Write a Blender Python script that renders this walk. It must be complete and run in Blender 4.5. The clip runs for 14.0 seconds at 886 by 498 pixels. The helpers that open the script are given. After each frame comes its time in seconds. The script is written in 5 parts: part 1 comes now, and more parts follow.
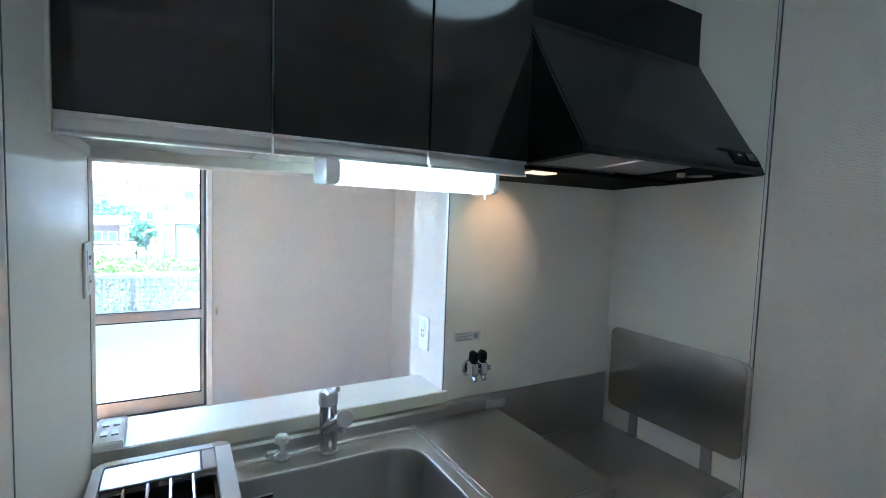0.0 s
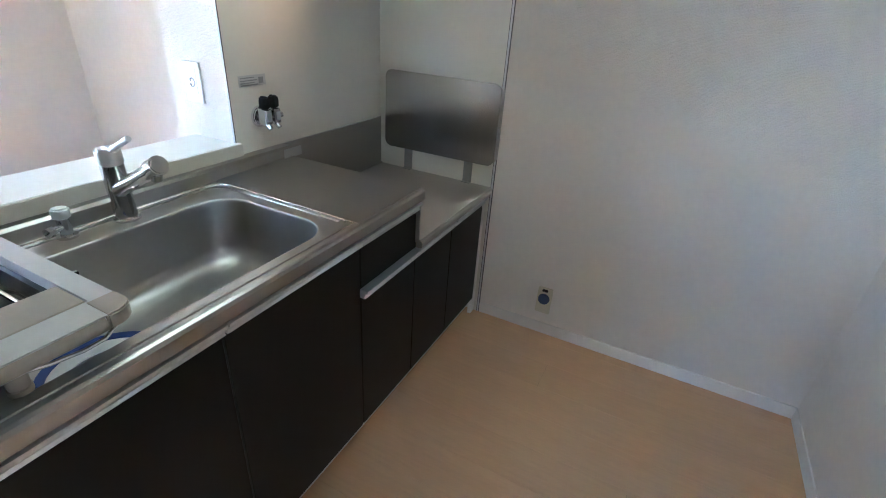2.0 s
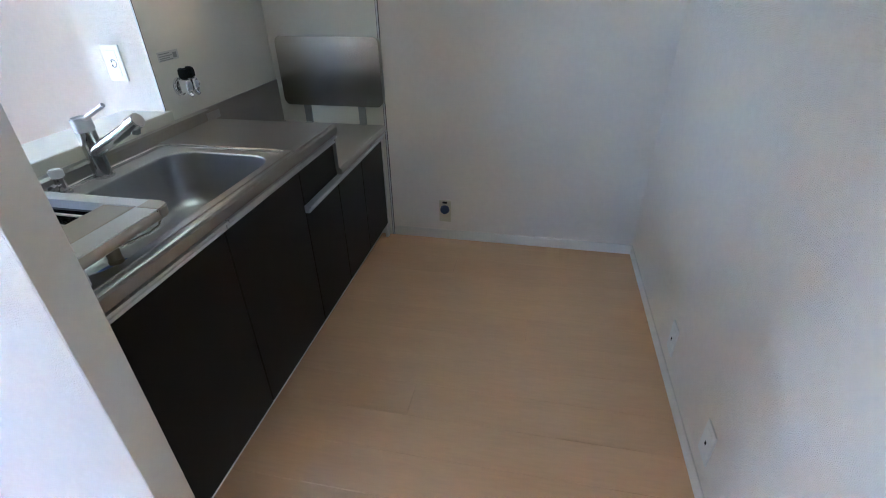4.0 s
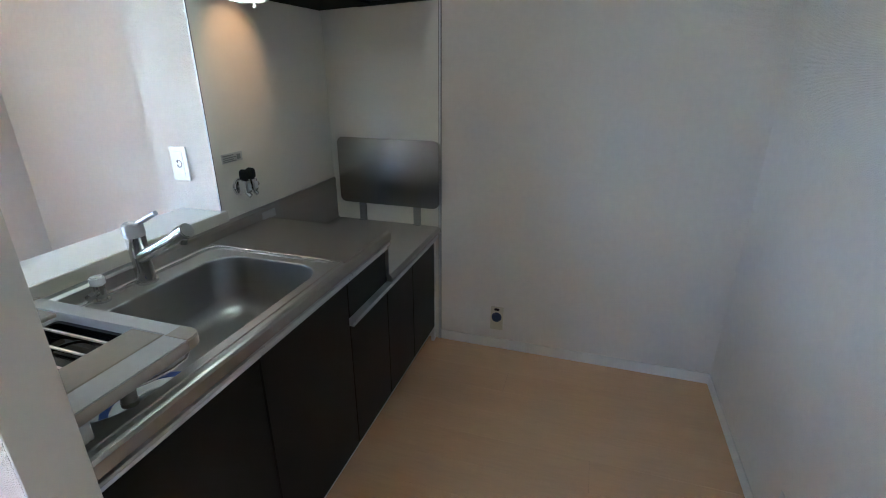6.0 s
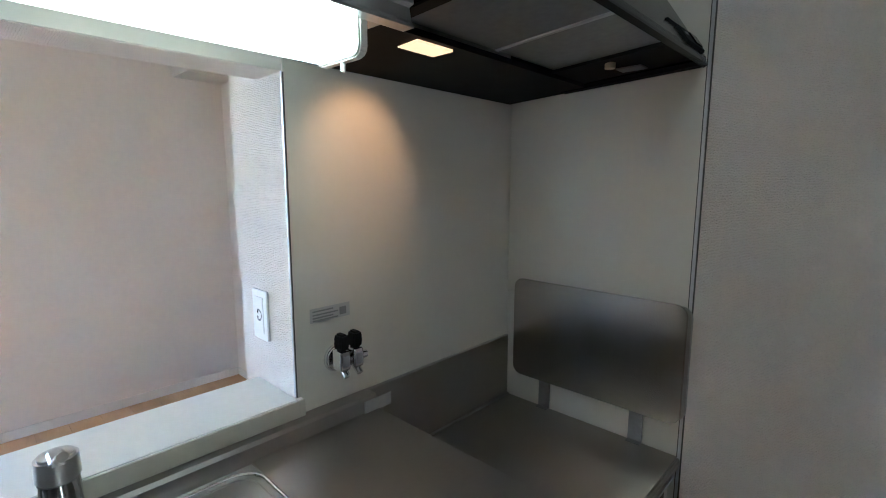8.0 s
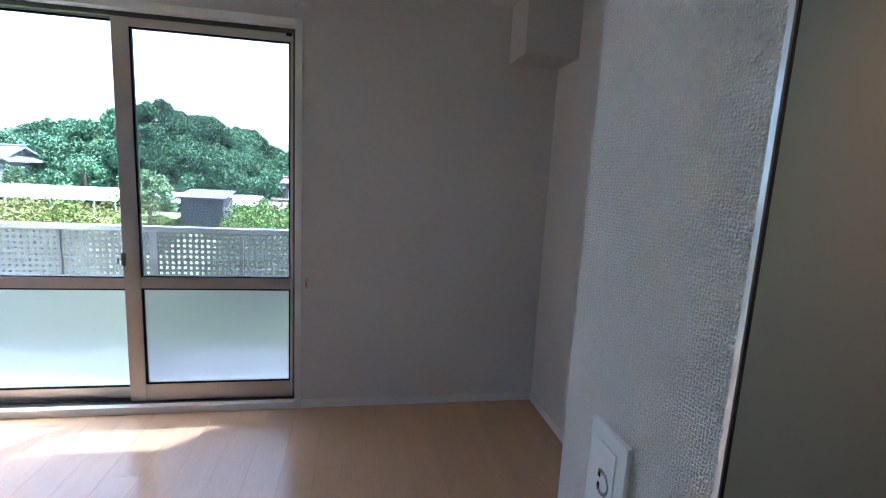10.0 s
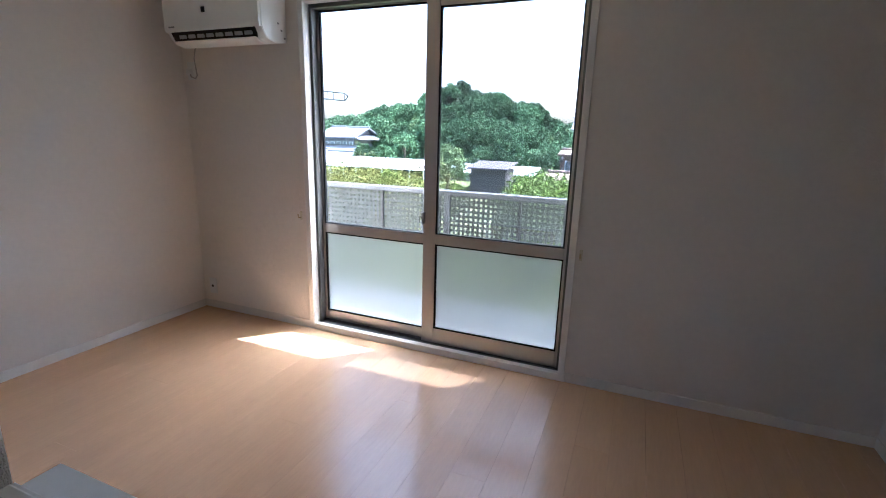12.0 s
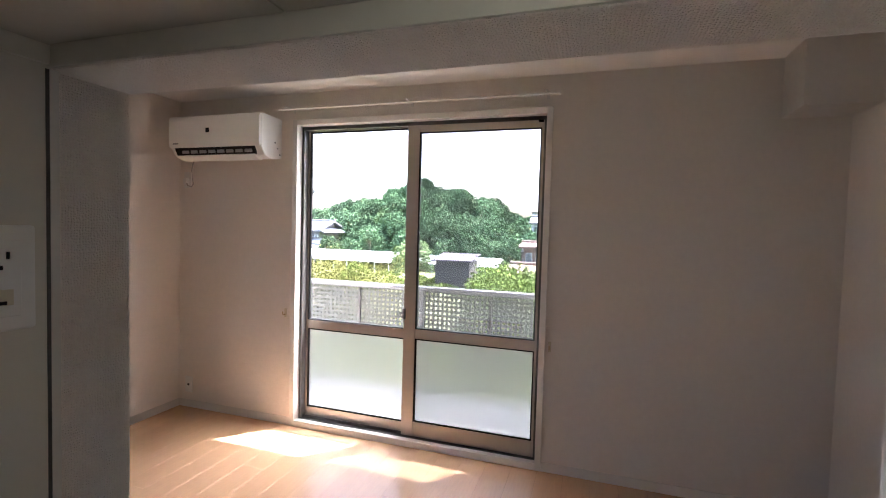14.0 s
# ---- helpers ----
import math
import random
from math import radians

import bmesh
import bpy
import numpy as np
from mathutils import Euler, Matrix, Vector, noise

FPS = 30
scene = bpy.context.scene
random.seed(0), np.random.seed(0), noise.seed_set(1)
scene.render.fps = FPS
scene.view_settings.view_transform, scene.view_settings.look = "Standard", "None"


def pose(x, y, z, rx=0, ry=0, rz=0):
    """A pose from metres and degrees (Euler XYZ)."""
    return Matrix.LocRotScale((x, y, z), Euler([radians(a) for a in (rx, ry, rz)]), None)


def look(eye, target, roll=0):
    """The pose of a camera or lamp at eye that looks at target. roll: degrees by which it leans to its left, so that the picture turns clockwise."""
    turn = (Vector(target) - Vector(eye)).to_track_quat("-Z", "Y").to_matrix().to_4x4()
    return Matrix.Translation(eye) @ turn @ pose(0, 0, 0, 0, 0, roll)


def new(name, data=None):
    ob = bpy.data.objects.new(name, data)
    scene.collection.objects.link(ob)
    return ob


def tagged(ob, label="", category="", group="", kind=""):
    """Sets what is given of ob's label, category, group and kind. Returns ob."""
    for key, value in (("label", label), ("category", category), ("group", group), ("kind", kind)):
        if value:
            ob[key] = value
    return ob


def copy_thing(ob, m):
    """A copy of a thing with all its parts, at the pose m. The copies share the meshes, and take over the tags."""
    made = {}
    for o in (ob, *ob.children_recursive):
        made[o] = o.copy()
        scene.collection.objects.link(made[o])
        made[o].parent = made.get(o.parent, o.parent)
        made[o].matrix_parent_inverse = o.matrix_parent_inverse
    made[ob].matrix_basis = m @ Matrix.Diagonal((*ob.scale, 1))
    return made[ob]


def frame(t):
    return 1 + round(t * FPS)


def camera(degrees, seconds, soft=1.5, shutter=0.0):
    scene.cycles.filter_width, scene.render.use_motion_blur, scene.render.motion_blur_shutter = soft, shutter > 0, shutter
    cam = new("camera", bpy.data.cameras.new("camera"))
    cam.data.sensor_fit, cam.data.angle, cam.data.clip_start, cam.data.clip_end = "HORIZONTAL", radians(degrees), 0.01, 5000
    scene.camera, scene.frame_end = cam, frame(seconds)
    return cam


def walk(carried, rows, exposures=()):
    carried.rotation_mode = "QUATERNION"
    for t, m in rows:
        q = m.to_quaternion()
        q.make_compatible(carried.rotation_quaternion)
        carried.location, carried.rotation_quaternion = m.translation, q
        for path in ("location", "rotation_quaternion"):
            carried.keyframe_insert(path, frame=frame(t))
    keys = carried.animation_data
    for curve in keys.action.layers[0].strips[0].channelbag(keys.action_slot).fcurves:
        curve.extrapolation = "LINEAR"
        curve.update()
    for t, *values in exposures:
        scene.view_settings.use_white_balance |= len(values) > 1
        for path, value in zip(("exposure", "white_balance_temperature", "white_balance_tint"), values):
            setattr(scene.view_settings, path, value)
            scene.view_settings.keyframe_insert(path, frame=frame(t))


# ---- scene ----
# camera
cam = camera(86.9, 14.0, soft=1.0)
PATH = [
    (0, (-1.548, -1.328, 1.457), (-0.567, 0.409, 1.318), 2.0),
    (0.2, (-1.526, -1.314, 1.433), (-0.561, 0.410, 1.117), 1.6),
    (0.5, (-1.495, -1.232, 1.331), (-0.499, 0.414, 0.783), 2.0),
    (0.7, (-1.487, -1.206, 1.320), (-0.463, 0.352, 0.612), 2.0),
    (1, (-1.495, -1.179, 1.296), (-0.319, 0.24, 0.518), 2.8),
    (1.2, (-1.540, -1.155, 1.306), (-0.255, 0.123, 0.476), 3.3),
    (1.5, (-1.597, -1.13, 1.289), (-0.128, -0.083, 0.425), 4.3),
    (2, (-1.76, -1.195, 1.299), (-0.163, -0.434, 0.367), 4.1),
    (2.5, (-1.967, -1.327, 1.329), (-0.301, -0.777, 0.368), 2.2),
    (3, (-2.107, -1.337, 1.306), (-0.443, -0.896, 0.287), -1.3),
    (3.2, (-2.167, -1.339, 1.289), (-0.526, -0.94, 0.217), -1.9),
    (5.3, (-2.272, -1.257, 1.347), (-0.519, -0.995, 0.42), 1.5),
    (5.5, (-2.224, -1.249, 1.349), (-0.454, -0.918, 0.478), 1.4),
    (6, (-2.064, -1.229, 1.356), (-0.287, -0.669, 0.629), 0.1),
    (6.5, (-1.865, -1.149, 1.326), (-0.145, -0.359, 0.68), 0.1),
    (7, (-1.651, -1.097, 1.345), (0.003, -0.091, 0.841), 0.1),
    (7.2, (-1.56, -1.087, 1.342), (0.05, 0.009, 0.891), -0.2),
    (9.3, (-1.062, -0.428, 1.357), (-0.136, 1.333, 1.149), 2.9),
    (9.5, (-1.061, -0.38, 1.358), (-0.283, 1.449, 1.131), 3.2),
    (10, (-1.054, -0.277, 1.351), (-0.692, 1.666, 1.04), 3.0),
    (10.5, (-1.057, -0.176, 1.333), (-1.119, 1.787, 0.949), 1.8),
    (11, (-1.055, -0.117, 1.312), (-1.42, 1.796, 0.856), 0.8),
    (11.5, (-1.092, -0.123, 1.307), (-1.696, 1.724, 0.837), 0.9),
    (12, (-1.1, -0.139, 1.314), (-1.831, 1.662, 0.842), 1.6),
    (12.5, (-1.018, -0.11, 1.289), (-1.715, 1.718, 0.872), 1.0),
    (13, (-1.023, -0.172, 1.359), (-1.641, 1.709, 1.077), 0.2),
    (13.5, (-1.054, -0.255, 1.397), (-1.616, 1.658, 1.242), 0.9),
    (14, (-1.098, -0.395, 1.383), (-1.716, 1.506, 1.298), 1.6),
]
EXPO = [(0.0, 5.95, 4550, 5), (0.5, 5.55, 4550, 5), (1.0, 5.75, 4650, 7), (1.5, 6.1, 4950, 9), (2.0, 6.35, 4950, 9), (2.5, 6.45, 4900, 10), (3.0, 6.3, 4850, 10), (5.5, 5.85, 4850, 7), (6.5, 5.7, 5050, 9), (7.0, 5.7, 5050, 8), (9.5, 4.6, 4850, 10), (10.0, 3.75, 4800, 9), (10.5, 3.5, 4900, 10), (11.5, 3.5, 5050, 11), (12.0, 3.5, 5200, 12), (13.0, 3.5, 5550, 15), (14.0, 3.9, 6000, 20)]
walk(cam, [(t, look(eye, target, roll)) for t, eye, target, roll in PATH], exposures=EXPO)

# ---------- light ----------
SUN_TILT, SUN_TURN = 67.0, 45.0      # height above the horizon; turn from +y towards +x
world = bpy.data.worlds.new("sky_world")
world.use_nodes = True
scene.world = world
wn = world.node_tree
sky = wn.nodes.new("ShaderNodeTexSky")
sky.sky_type = "NISHITA"
sky.sun_disc = False
sky.sun_elevation = radians(SUN_TILT)
sky.sun_rotation = radians(SUN_TURN)
sky.air_density = 1.0
sky.dust_density = 6.0
wn.links.new(sky.outputs[0], wn.nodes["Background"].inputs[0])
wn.nodes["Background"].inputs[1].default_value = 0.15

sun_data = bpy.data.lights.new("sun", "SUN")
sun_data.energy, sun_data.angle, sun_data.color = 2.5, radians(0.53), (1.0, 0.97, 0.92)
sun_ob = new("sun", sun_data)
_e, _a = radians(SUN_TILT), radians(SUN_TURN)
sun_ob.matrix_world = look((math.sin(_a) * math.cos(_e) * 30, math.cos(_a) * math.cos(_e) * 30, math.sin(_e) * 30), (0, 0, 0))


# ---------- materials ----------
def mat(name, color, rough=0.5, metal=0.0, var=0.08, scale=3.0, fine=60.0, bump=0.0, bump_scale=200.0,
        stretch=(1, 1, 1), rnd=0.0, island=0.0, spec=0.5, rough_var=0.06, coat=0.0):
    """A surface with colour and gloss varied at two scales and a fine relief."""
    m = bpy.data.materials.new(name)
    m.use_nodes = True
    nt = m.node_tree
    b = nt.nodes["Principled BSDF"]
    L = nt.links.new
    tc = nt.nodes.new("ShaderNodeTexCoord")
    mp = nt.nodes.new("ShaderNodeMapping")
    mp.inputs["Scale"].default_value = stretch
    L(tc.outputs["Object"], mp.inputs["Vector"])
    n1 = nt.nodes.new("ShaderNodeTexNoise")
    n1.inputs["Scale"].default_value, n1.inputs["Detail"].default_value = scale, 4
    n2 = nt.nodes.new("ShaderNodeTexNoise")
    n2.inputs["Scale"].default_value, n2.inputs["Detail"].default_value = fine, 3
    L(mp.outputs[0], n1.inputs["Vector"])
    L(mp.outputs[0], n2.inputs["Vector"])
    mx = nt.nodes.new("ShaderNodeMath")
    mx.operation = "ADD"
    L(n1.outputs["Fac"], mx.inputs[0])
    L(n2.outputs["Fac"], mx.inputs[1])
    last = mx.outputs[0]
    for amount, kind, out in ((rnd, "ShaderNodeObjectInfo", "Random"), (island, "ShaderNodeNewGeometry", "Random Per Island")):
        if amount:
            oi = nt.nodes.new(kind)
            ma = nt.nodes.new("ShaderNodeMath")
            ma.operation = "MULTIPLY_ADD"
            ma.inputs[1].default_value = amount
            L(oi.outputs[out], ma.inputs[0])
            L(last, ma.inputs[2])
            last = ma.outputs[0]
    mr = nt.nodes.new("ShaderNodeMapRange")
    mr.inputs["From Min"].default_value, mr.inputs["From Max"].default_value = 0.6, 1.4 + rnd + island
    mr.inputs["To Min"].default_value, mr.inputs["To Max"].default_value = 1 - var, 1 + var
    L(last, mr.inputs["Value"])
    vm = nt.nodes.new("ShaderNodeVectorMath")
    vm.operation = "SCALE"
    vm.inputs[0].default_value = color[:3]
    L(mr.outputs[0], vm.inputs["Scale"])
    L(vm.outputs[0], b.inputs["Base Color"])
    rr = nt.nodes.new("ShaderNodeMapRange")
    rr.inputs["From Min"].default_value, rr.inputs["From Max"].default_value = 0.3, 0.7
    rr.inputs["To Min"].default_value, rr.inputs["To Max"].default_value = max(0.02, rough - rough_var), min(1, rough + rough_var)
    L(n1.outputs["Fac"], rr.inputs["Value"])
    L(rr.outputs[0], b.inputs["Roughness"])
    b.inputs["Metallic"].default_value = metal
    b.inputs["Specular IOR Level"].default_value = spec
    b.inputs["Coat Weight"].default_value = coat
    if bump:
        n3 = nt.nodes.new("ShaderNodeTexNoise")
        n3.inputs["Scale"].default_value, n3.inputs["Detail"].default_value = bump_scale, 2
        L(mp.outputs[0], n3.inputs["Vector"])
        bp = nt.nodes.new("ShaderNodeBump")
        bp.inputs["Strength"].default_value, bp.inputs["Distance"].default_value = bump, 0.002
        L(n3.outputs["Fac"], bp.inputs["Height"])
        L(bp.outputs[0], b.inputs["Normal"])
    return m


def glow(name, color, strength):
    m = bpy.data.materials.new(name)
    m.use_nodes = True
    b = m.node_tree.nodes["Principled BSDF"]
    b.inputs["Base Color"].default_value = (0.8, 0.8, 0.8, 1)
    b.inputs["Emission Color"].default_value = (*color, 1)
    b.inputs["Emission Strength"].default_value = strength
    return m


def glass(name, rough, tint=(0.95, 0.98, 0.97), ior=1.45):
    m = bpy.data.materials.new(name)
    m.use_nodes = True
    b = m.node_tree.nodes["Principled BSDF"]
    b.inputs["Base Color"].default_value = (*tint, 1)
    b.inputs["Roughness"].default_value = rough
    b.inputs["Transmission Weight"].default_value = 1
    b.inputs["IOR"].default_value = ior
    return m


def wallpaper(name, color, pitch=0.0036):
    """White vinyl wallpaper with an embossed, slightly uneven weave."""
    m = mat(name, color, rough=0.75, var=0.03, scale=1.2, fine=40, spec=0.25)
    nt = m.node_tree
    L = nt.links.new
    b = nt.nodes["Principled BSDF"]
    tc = nt.nodes.new("ShaderNodeTexCoord")
    wob = nt.nodes.new("ShaderNodeTexNoise")
    wob.inputs["Scale"].default_value, wob.inputs["Detail"].default_value = 210, 2
    L(tc.outputs["Object"], wob.inputs["Vector"])
    off = nt.nodes.new("ShaderNodeVectorMath")
    off.operation = "MULTIPLY_ADD"
    off.inputs[1].default_value = (pitch * 2.1,) * 3
    L(wob.outputs["Color"], off.inputs[0])
    L(tc.outputs["Object"], off.inputs[2])
    sc = nt.nodes.new("ShaderNodeVectorMath")
    sc.operation = "SCALE"
    sc.inputs["Scale"].default_value = 2 * math.pi / pitch
    L(off.outputs[0], sc.inputs[0])
    sep = nt.nodes.new("ShaderNodeSeparateXYZ")
    L(sc.outputs[0], sep.inputs[0])
    total = wob.outputs["Fac"]
    for k in range(3):
        sn = nt.nodes.new("ShaderNodeMath")
        sn.operation = "SINE"
        L(sep.outputs[k], sn.inputs[0])
        ad = nt.nodes.new("ShaderNodeMath")
        ad.operation = "ADD"
        L(sn.outputs[0], ad.inputs[0])
        L(total, ad.inputs[1])
        total = ad.outputs[0]
    bp = nt.nodes.new("ShaderNodeBump")
    bp.inputs["Strength"].default_value, bp.inputs["Distance"].default_value = 1.0, 0.00058
    L(total, bp.inputs["Height"])
    L(bp.outputs[0], b.inputs["Normal"])
    return m


M_WALL = wallpaper("wallpaper", (0.85, 0.785, 0.715))
M_CEIL = mat("ceiling_paper", (0.82, 0.775, 0.715), rough=0.8, var=0.03, bump=0.4, bump_scale=350, spec=0.2)
M_PANEL = mat("kitchen_panel", (0.66, 0.625, 0.55), rough=0.38, var=0.02, bump=0.05, bump_scale=90)
M_WOOD = mat("maple_floor", (0.59, 0.370, 0.215), rough=0.21, var=0.08, scale=2.2, fine=16, stretch=(6, 0.7, 1), rnd=0.25, bump=0.02, bump_scale=60, rough_var=0.03)
M_SUB = mat("floor_joint", (0.50, 0.31, 0.17), rough=0.7)
M_STEEL = mat("brushed_steel", (0.40, 0.372, 0.34), rough=0.33, metal=1.0, var=0.025, scale=5, fine=90, rough_var=0.015)
M_BASIN = mat("satin_steel", (0.42, 0.405, 0.38), rough=0.36, metal=1.0, var=0.04, scale=5, rough_var=0.02)
M_PLATE = mat("polished_steel_plate", (0.52, 0.50, 0.475), rough=0.24, metal=1.0, var=0.08, scale=2, fine=30, stretch=(1, 1, 6), rough_var=0.01)
M_CHROME = mat("chrome", (0.70, 0.70, 0.71), rough=0.05, metal=1.0, var=0.02, rough_var=0.02)
M_ALU = mat("satin_aluminium", (0.60, 0.60, 0.60), rough=0.34, metal=0.9, var=0.04, bump=0.05, stretch=(1, 12, 12))
M_DARK = mat("dark_laminate", (0.0085, 0.0065, 0.0050), rough=0.30, var=0.05, scale=6, fine=200, spec=0.18, rough_var=0.01)
M_GLOSS = mat("black_gloss_laminate", (0.010, 0.0085, 0.008), rough=0.09, var=0.05, scale=5, fine=80, spec=0.5, rough_var=0.01)
M_BLACK = mat("black_enamel", (0.005, 0.006, 0.0065), rough=0.17, var=0.1, spec=0.22)
M_SOOT = mat("matt_black", (0.006, 0.006, 0.0065), rough=0.7, var=0.1, spec=0.2)
M_FILTER = mat("filter_metal", (0.30, 0.30, 0.30), rough=0.4, metal=0.9, var=0.15)
M_WHITE = mat("white_plastic", (0.80, 0.79, 0.76), rough=0.35, var=0.02)
M_IVORY = mat("ivory_plastic", (0.66, 0.60, 0.45), rough=0.4, var=0.03)
M_SILL = mat("white_sill_laminate", (0.80, 0.80, 0.78), rough=0.35, var=0.03)
M_SILLEDGE = mat("cream_edge_band", (0.55, 0.52, 0.44), rough=0.4, var=0.04)
M_TRIM = mat("white_trim", (0.72, 0.68, 0.63), rough=0.45, var=0.03)
M_GREY = mat("grey_print", (0.25, 0.25, 0.25), rough=0.5)
M_CARD = mat("silver_print_card", (0.50, 0.49, 0.47), rough=0.4, metal=0.2, var=0.06)
M_BLUE = mat("blue_rubber", (0.012, 0.045, 0.22), rough=0.4)
M_NAVY = mat("navy_cap", (0.02, 0.035, 0.10), rough=0.4)
M_FRAME = mat("stainless_tone_aluminium", (0.46, 0.41, 0.36), rough=0.36, metal=0.65, var=0.04)
M_FRAMED = mat("dark_track", (0.10, 0.095, 0.09), rough=0.45, metal=0.5, var=0.1)
M_RACKTOP = mat("grey_rack_plastic", (0.47, 0.455, 0.43), rough=0.38, var=0.04)
M_RACKTAN = mat("taupe_rack_plastic", (0.33, 0.28, 0.22), rough=0.4, var=0.05)
M_TIN = mat("pale_wood", (0.55, 0.42, 0.24), rough=0.5)
M_GLASS = glass("clear_glass", 0.0)
M_FROST = glass("frosted_glass", 0.30, (0.66, 0.70, 0.69))
M_TUBE = glow("lit_fluorescent_cover", (0.97, 1.0, 0.76), 0.125)
M_DOME = glow("lit_ceiling_dome", (0.98, 1.0, 0.80), 0.068)
M_BULB = glow("lit_hood_bulb", (1.0, 0.56, 0.25), 0.03)


# ---------- mesh helpers ----------
def box(x0, x1, y0, y1, z0, z1, bevel=0.0, seg=1):
    bm = bmesh.new()
    bmesh.ops.create_cube(bm, size=1.0)
    for v in bm.verts:
        v.co = Vector(((x0 + x1) / 2 + v.co.x * (x1 - x0), (y0 + y1) / 2 + v.co.y * (y1 - y0), (z0 + z1) / 2 + v.co.z * (z1 - z0)))
    if bevel:
        bmesh.ops.bevel(bm, geom=bm.edges[:], offset=bevel, segments=seg, affect="EDGES", profile=0.6)
    return bm


def cyl(p, q, r, r2=None, n=20, bevel=0.0):
    """A capped cylinder or cone from p to q."""
    p, q = Vector(p), Vector(q)
    bm = bmesh.new()
    bmesh.ops.create_cone(bm, cap_ends=True, segments=n, radius1=r, radius2=r if r2 is None else r2, depth=(q - p).length)
    if bevel:
        rims = [e for e in bm.edges if abs(e.verts[0].co.z - e.verts[1].co.z) < 1e-6]
        bmesh.ops.bevel(bm, geom=rims, offset=bevel, segments=2, affect="EDGES")
    m = Matrix.Translation((p + q) / 2) @ (q - p).to_track_quat("Z", "Y").to_matrix().to_4x4()
    bmesh.ops.transform(bm, matrix=m, verts=bm.verts)
    return bm


def tube(points, r, n=10):
    """A round bar along points, with caps."""
    pts = [Vector(p) for p in points]
    bm = bmesh.new()
    rings = []
    for i, p in enumerate(pts):
        d = (pts[min(i + 1, len(pts) - 1)] - pts[max(i - 1, 0)]).normalized()
        q = d.to_track_quat("Z", "Y")
        rings.append([bm.verts.new(p + q @ Vector((r * math.cos(a), r * math.sin(a), 0))) for a in [2 * math.pi * k / n for k in range(n)]])
    for a, b in zip(rings, rings[1:]):
        for k in range(n):
            bm.faces.new((a[k], a[(k + 1) % n], b[(k + 1) % n], b[k]))
    bm.faces.new(rings[0][::-1])
    bm.faces.new(rings[-1])
    return bm


def prism(outline, axis, a, b, bevel=0.0):
    """An outline drawn in the plane across the axis, pushed from a to b. Axis 'x': (y, z), 'y': (x, z), 'z': (x, y)."""
    def put(u, v, w):
        return {"x": (w, u, v), "y": (u, w, v), "z": (u, v, w)}[axis]
    bm = bmesh.new()
    lo = [bm.verts.new(put(u, v, a)) for u, v in outline]
    hi = [bm.verts.new(put(u, v, b)) for u, v in outline]
    n = len(outline)
    for k in range(n):
        bm.faces.new((lo[k], lo[(k + 1) % n], hi[(k + 1) % n], hi[k]))
    bm.faces.new(lo[::-1])
    bm.faces.new(hi)
    bmesh.ops.recalc_face_normals(bm, faces=bm.faces)
    if bevel:
        bmesh.ops.bevel(bm, geom=bm.edges[:], offset=bevel, segments=2, affect="EDGES")
    return bm


def rounded(u0, u1, v0, v1, r, n=6):
    out = []
    for cu, cv, a0 in ((u1 - r, v1 - r, 0), (u0 + r, v1 - r, 90), (u0 + r, v0 + r, 180), (u1 - r, v0 + r, 270)):
        for k in range(n + 1):
            a = radians(a0 + 90 * k / n)
            out.append((cu + r * math.cos(a), cv + r * math.sin(a)))
    return out


def ring(outer, inner, axis, a, b):
    """A frame between two outlines with the same number of points."""
    def put(u, v, w):
        return {"x": (w, u, v), "y": (u, w, v), "z": (u, v, w)}[axis]
    bm = bmesh.new()
    vs = [[bm.verts.new(put(u, v, w)) for u, v in o] for o, w in ((outer, a), (outer, b), (inner, b), (inner, a))]
    n = len(outer)
    for i in range(4):
        p, q = vs[i], vs[(i + 1) % 4]
        for k in range(n):
            bm.faces.new((p[k], p[(k + 1) % n], q[(k + 1) % n], q[k]))
    bmesh.ops.recalc_face_normals(bm, faces=bm.faces)
    return bm


def joined(*bms):
    out = bmesh.new()
    for b in bms:
        me = bpy.data.meshes.new("tmp")
        b.to_mesh(me)
        out.from_mesh(me)
        bpy.data.meshes.remove(me)
        b.free()
    return out


BASE = {}


def weigh_normals(me):
    """Corner normals led by the larger faces, so that flat faces beside small bevels stay flat."""
    if len(me.polygons) > 4000:
        return
    around = [[] for _ in me.vertices]
    for p in me.polygons:
        for v in p.vertices:
            around[v].append(p)
    limit = math.cos(radians(40))
    out = []
    for p in me.polygons:
        for v in p.vertices:
            n = Vector((0, 0, 0))
            for q in around[v]:
                if q.normal.dot(p.normal) > limit:
                    n += q.normal * (q.area ** 2)
            out.append(n.normalized() if n.length > 0 else p.normal)
    me.normals_split_custom_set(out)


def finish(name, bm, material, smooth=False):
    bmesh.ops.recalc_face_normals(bm, faces=bm.faces)
    me = bpy.data.meshes.new(name)
    bm.to_mesh(me)
    bm.free()
    me.materials.append(material)
    if smooth:
        me.polygons.foreach_set("use_smooth", [True] * len(me.polygons))
        me.set_sharp_from_angle(angle=radians(40))
        weigh_normals(me)
    return me


def thing(name, loc, label, category, group="", kind=""):
    ob = tagged(new(name), label, category, group, kind)
    ob.location = loc
    BASE[ob] = Matrix.Translation(-Vector(loc))
    return ob


def part(name, bm, material, parent=None, label="", smooth=True):
    """ONE mesh under a thing or a part; bm is drawn in the world's metres."""
    ob = new(name, finish(name, bm, material, smooth))
    BASE[ob] = Matrix.Identity(4)
    if parent is not None:
        ob.parent = parent
        ob.matrix_parent_inverse = BASE[parent]
    if label:
        tagged(ob, label)
    return ob


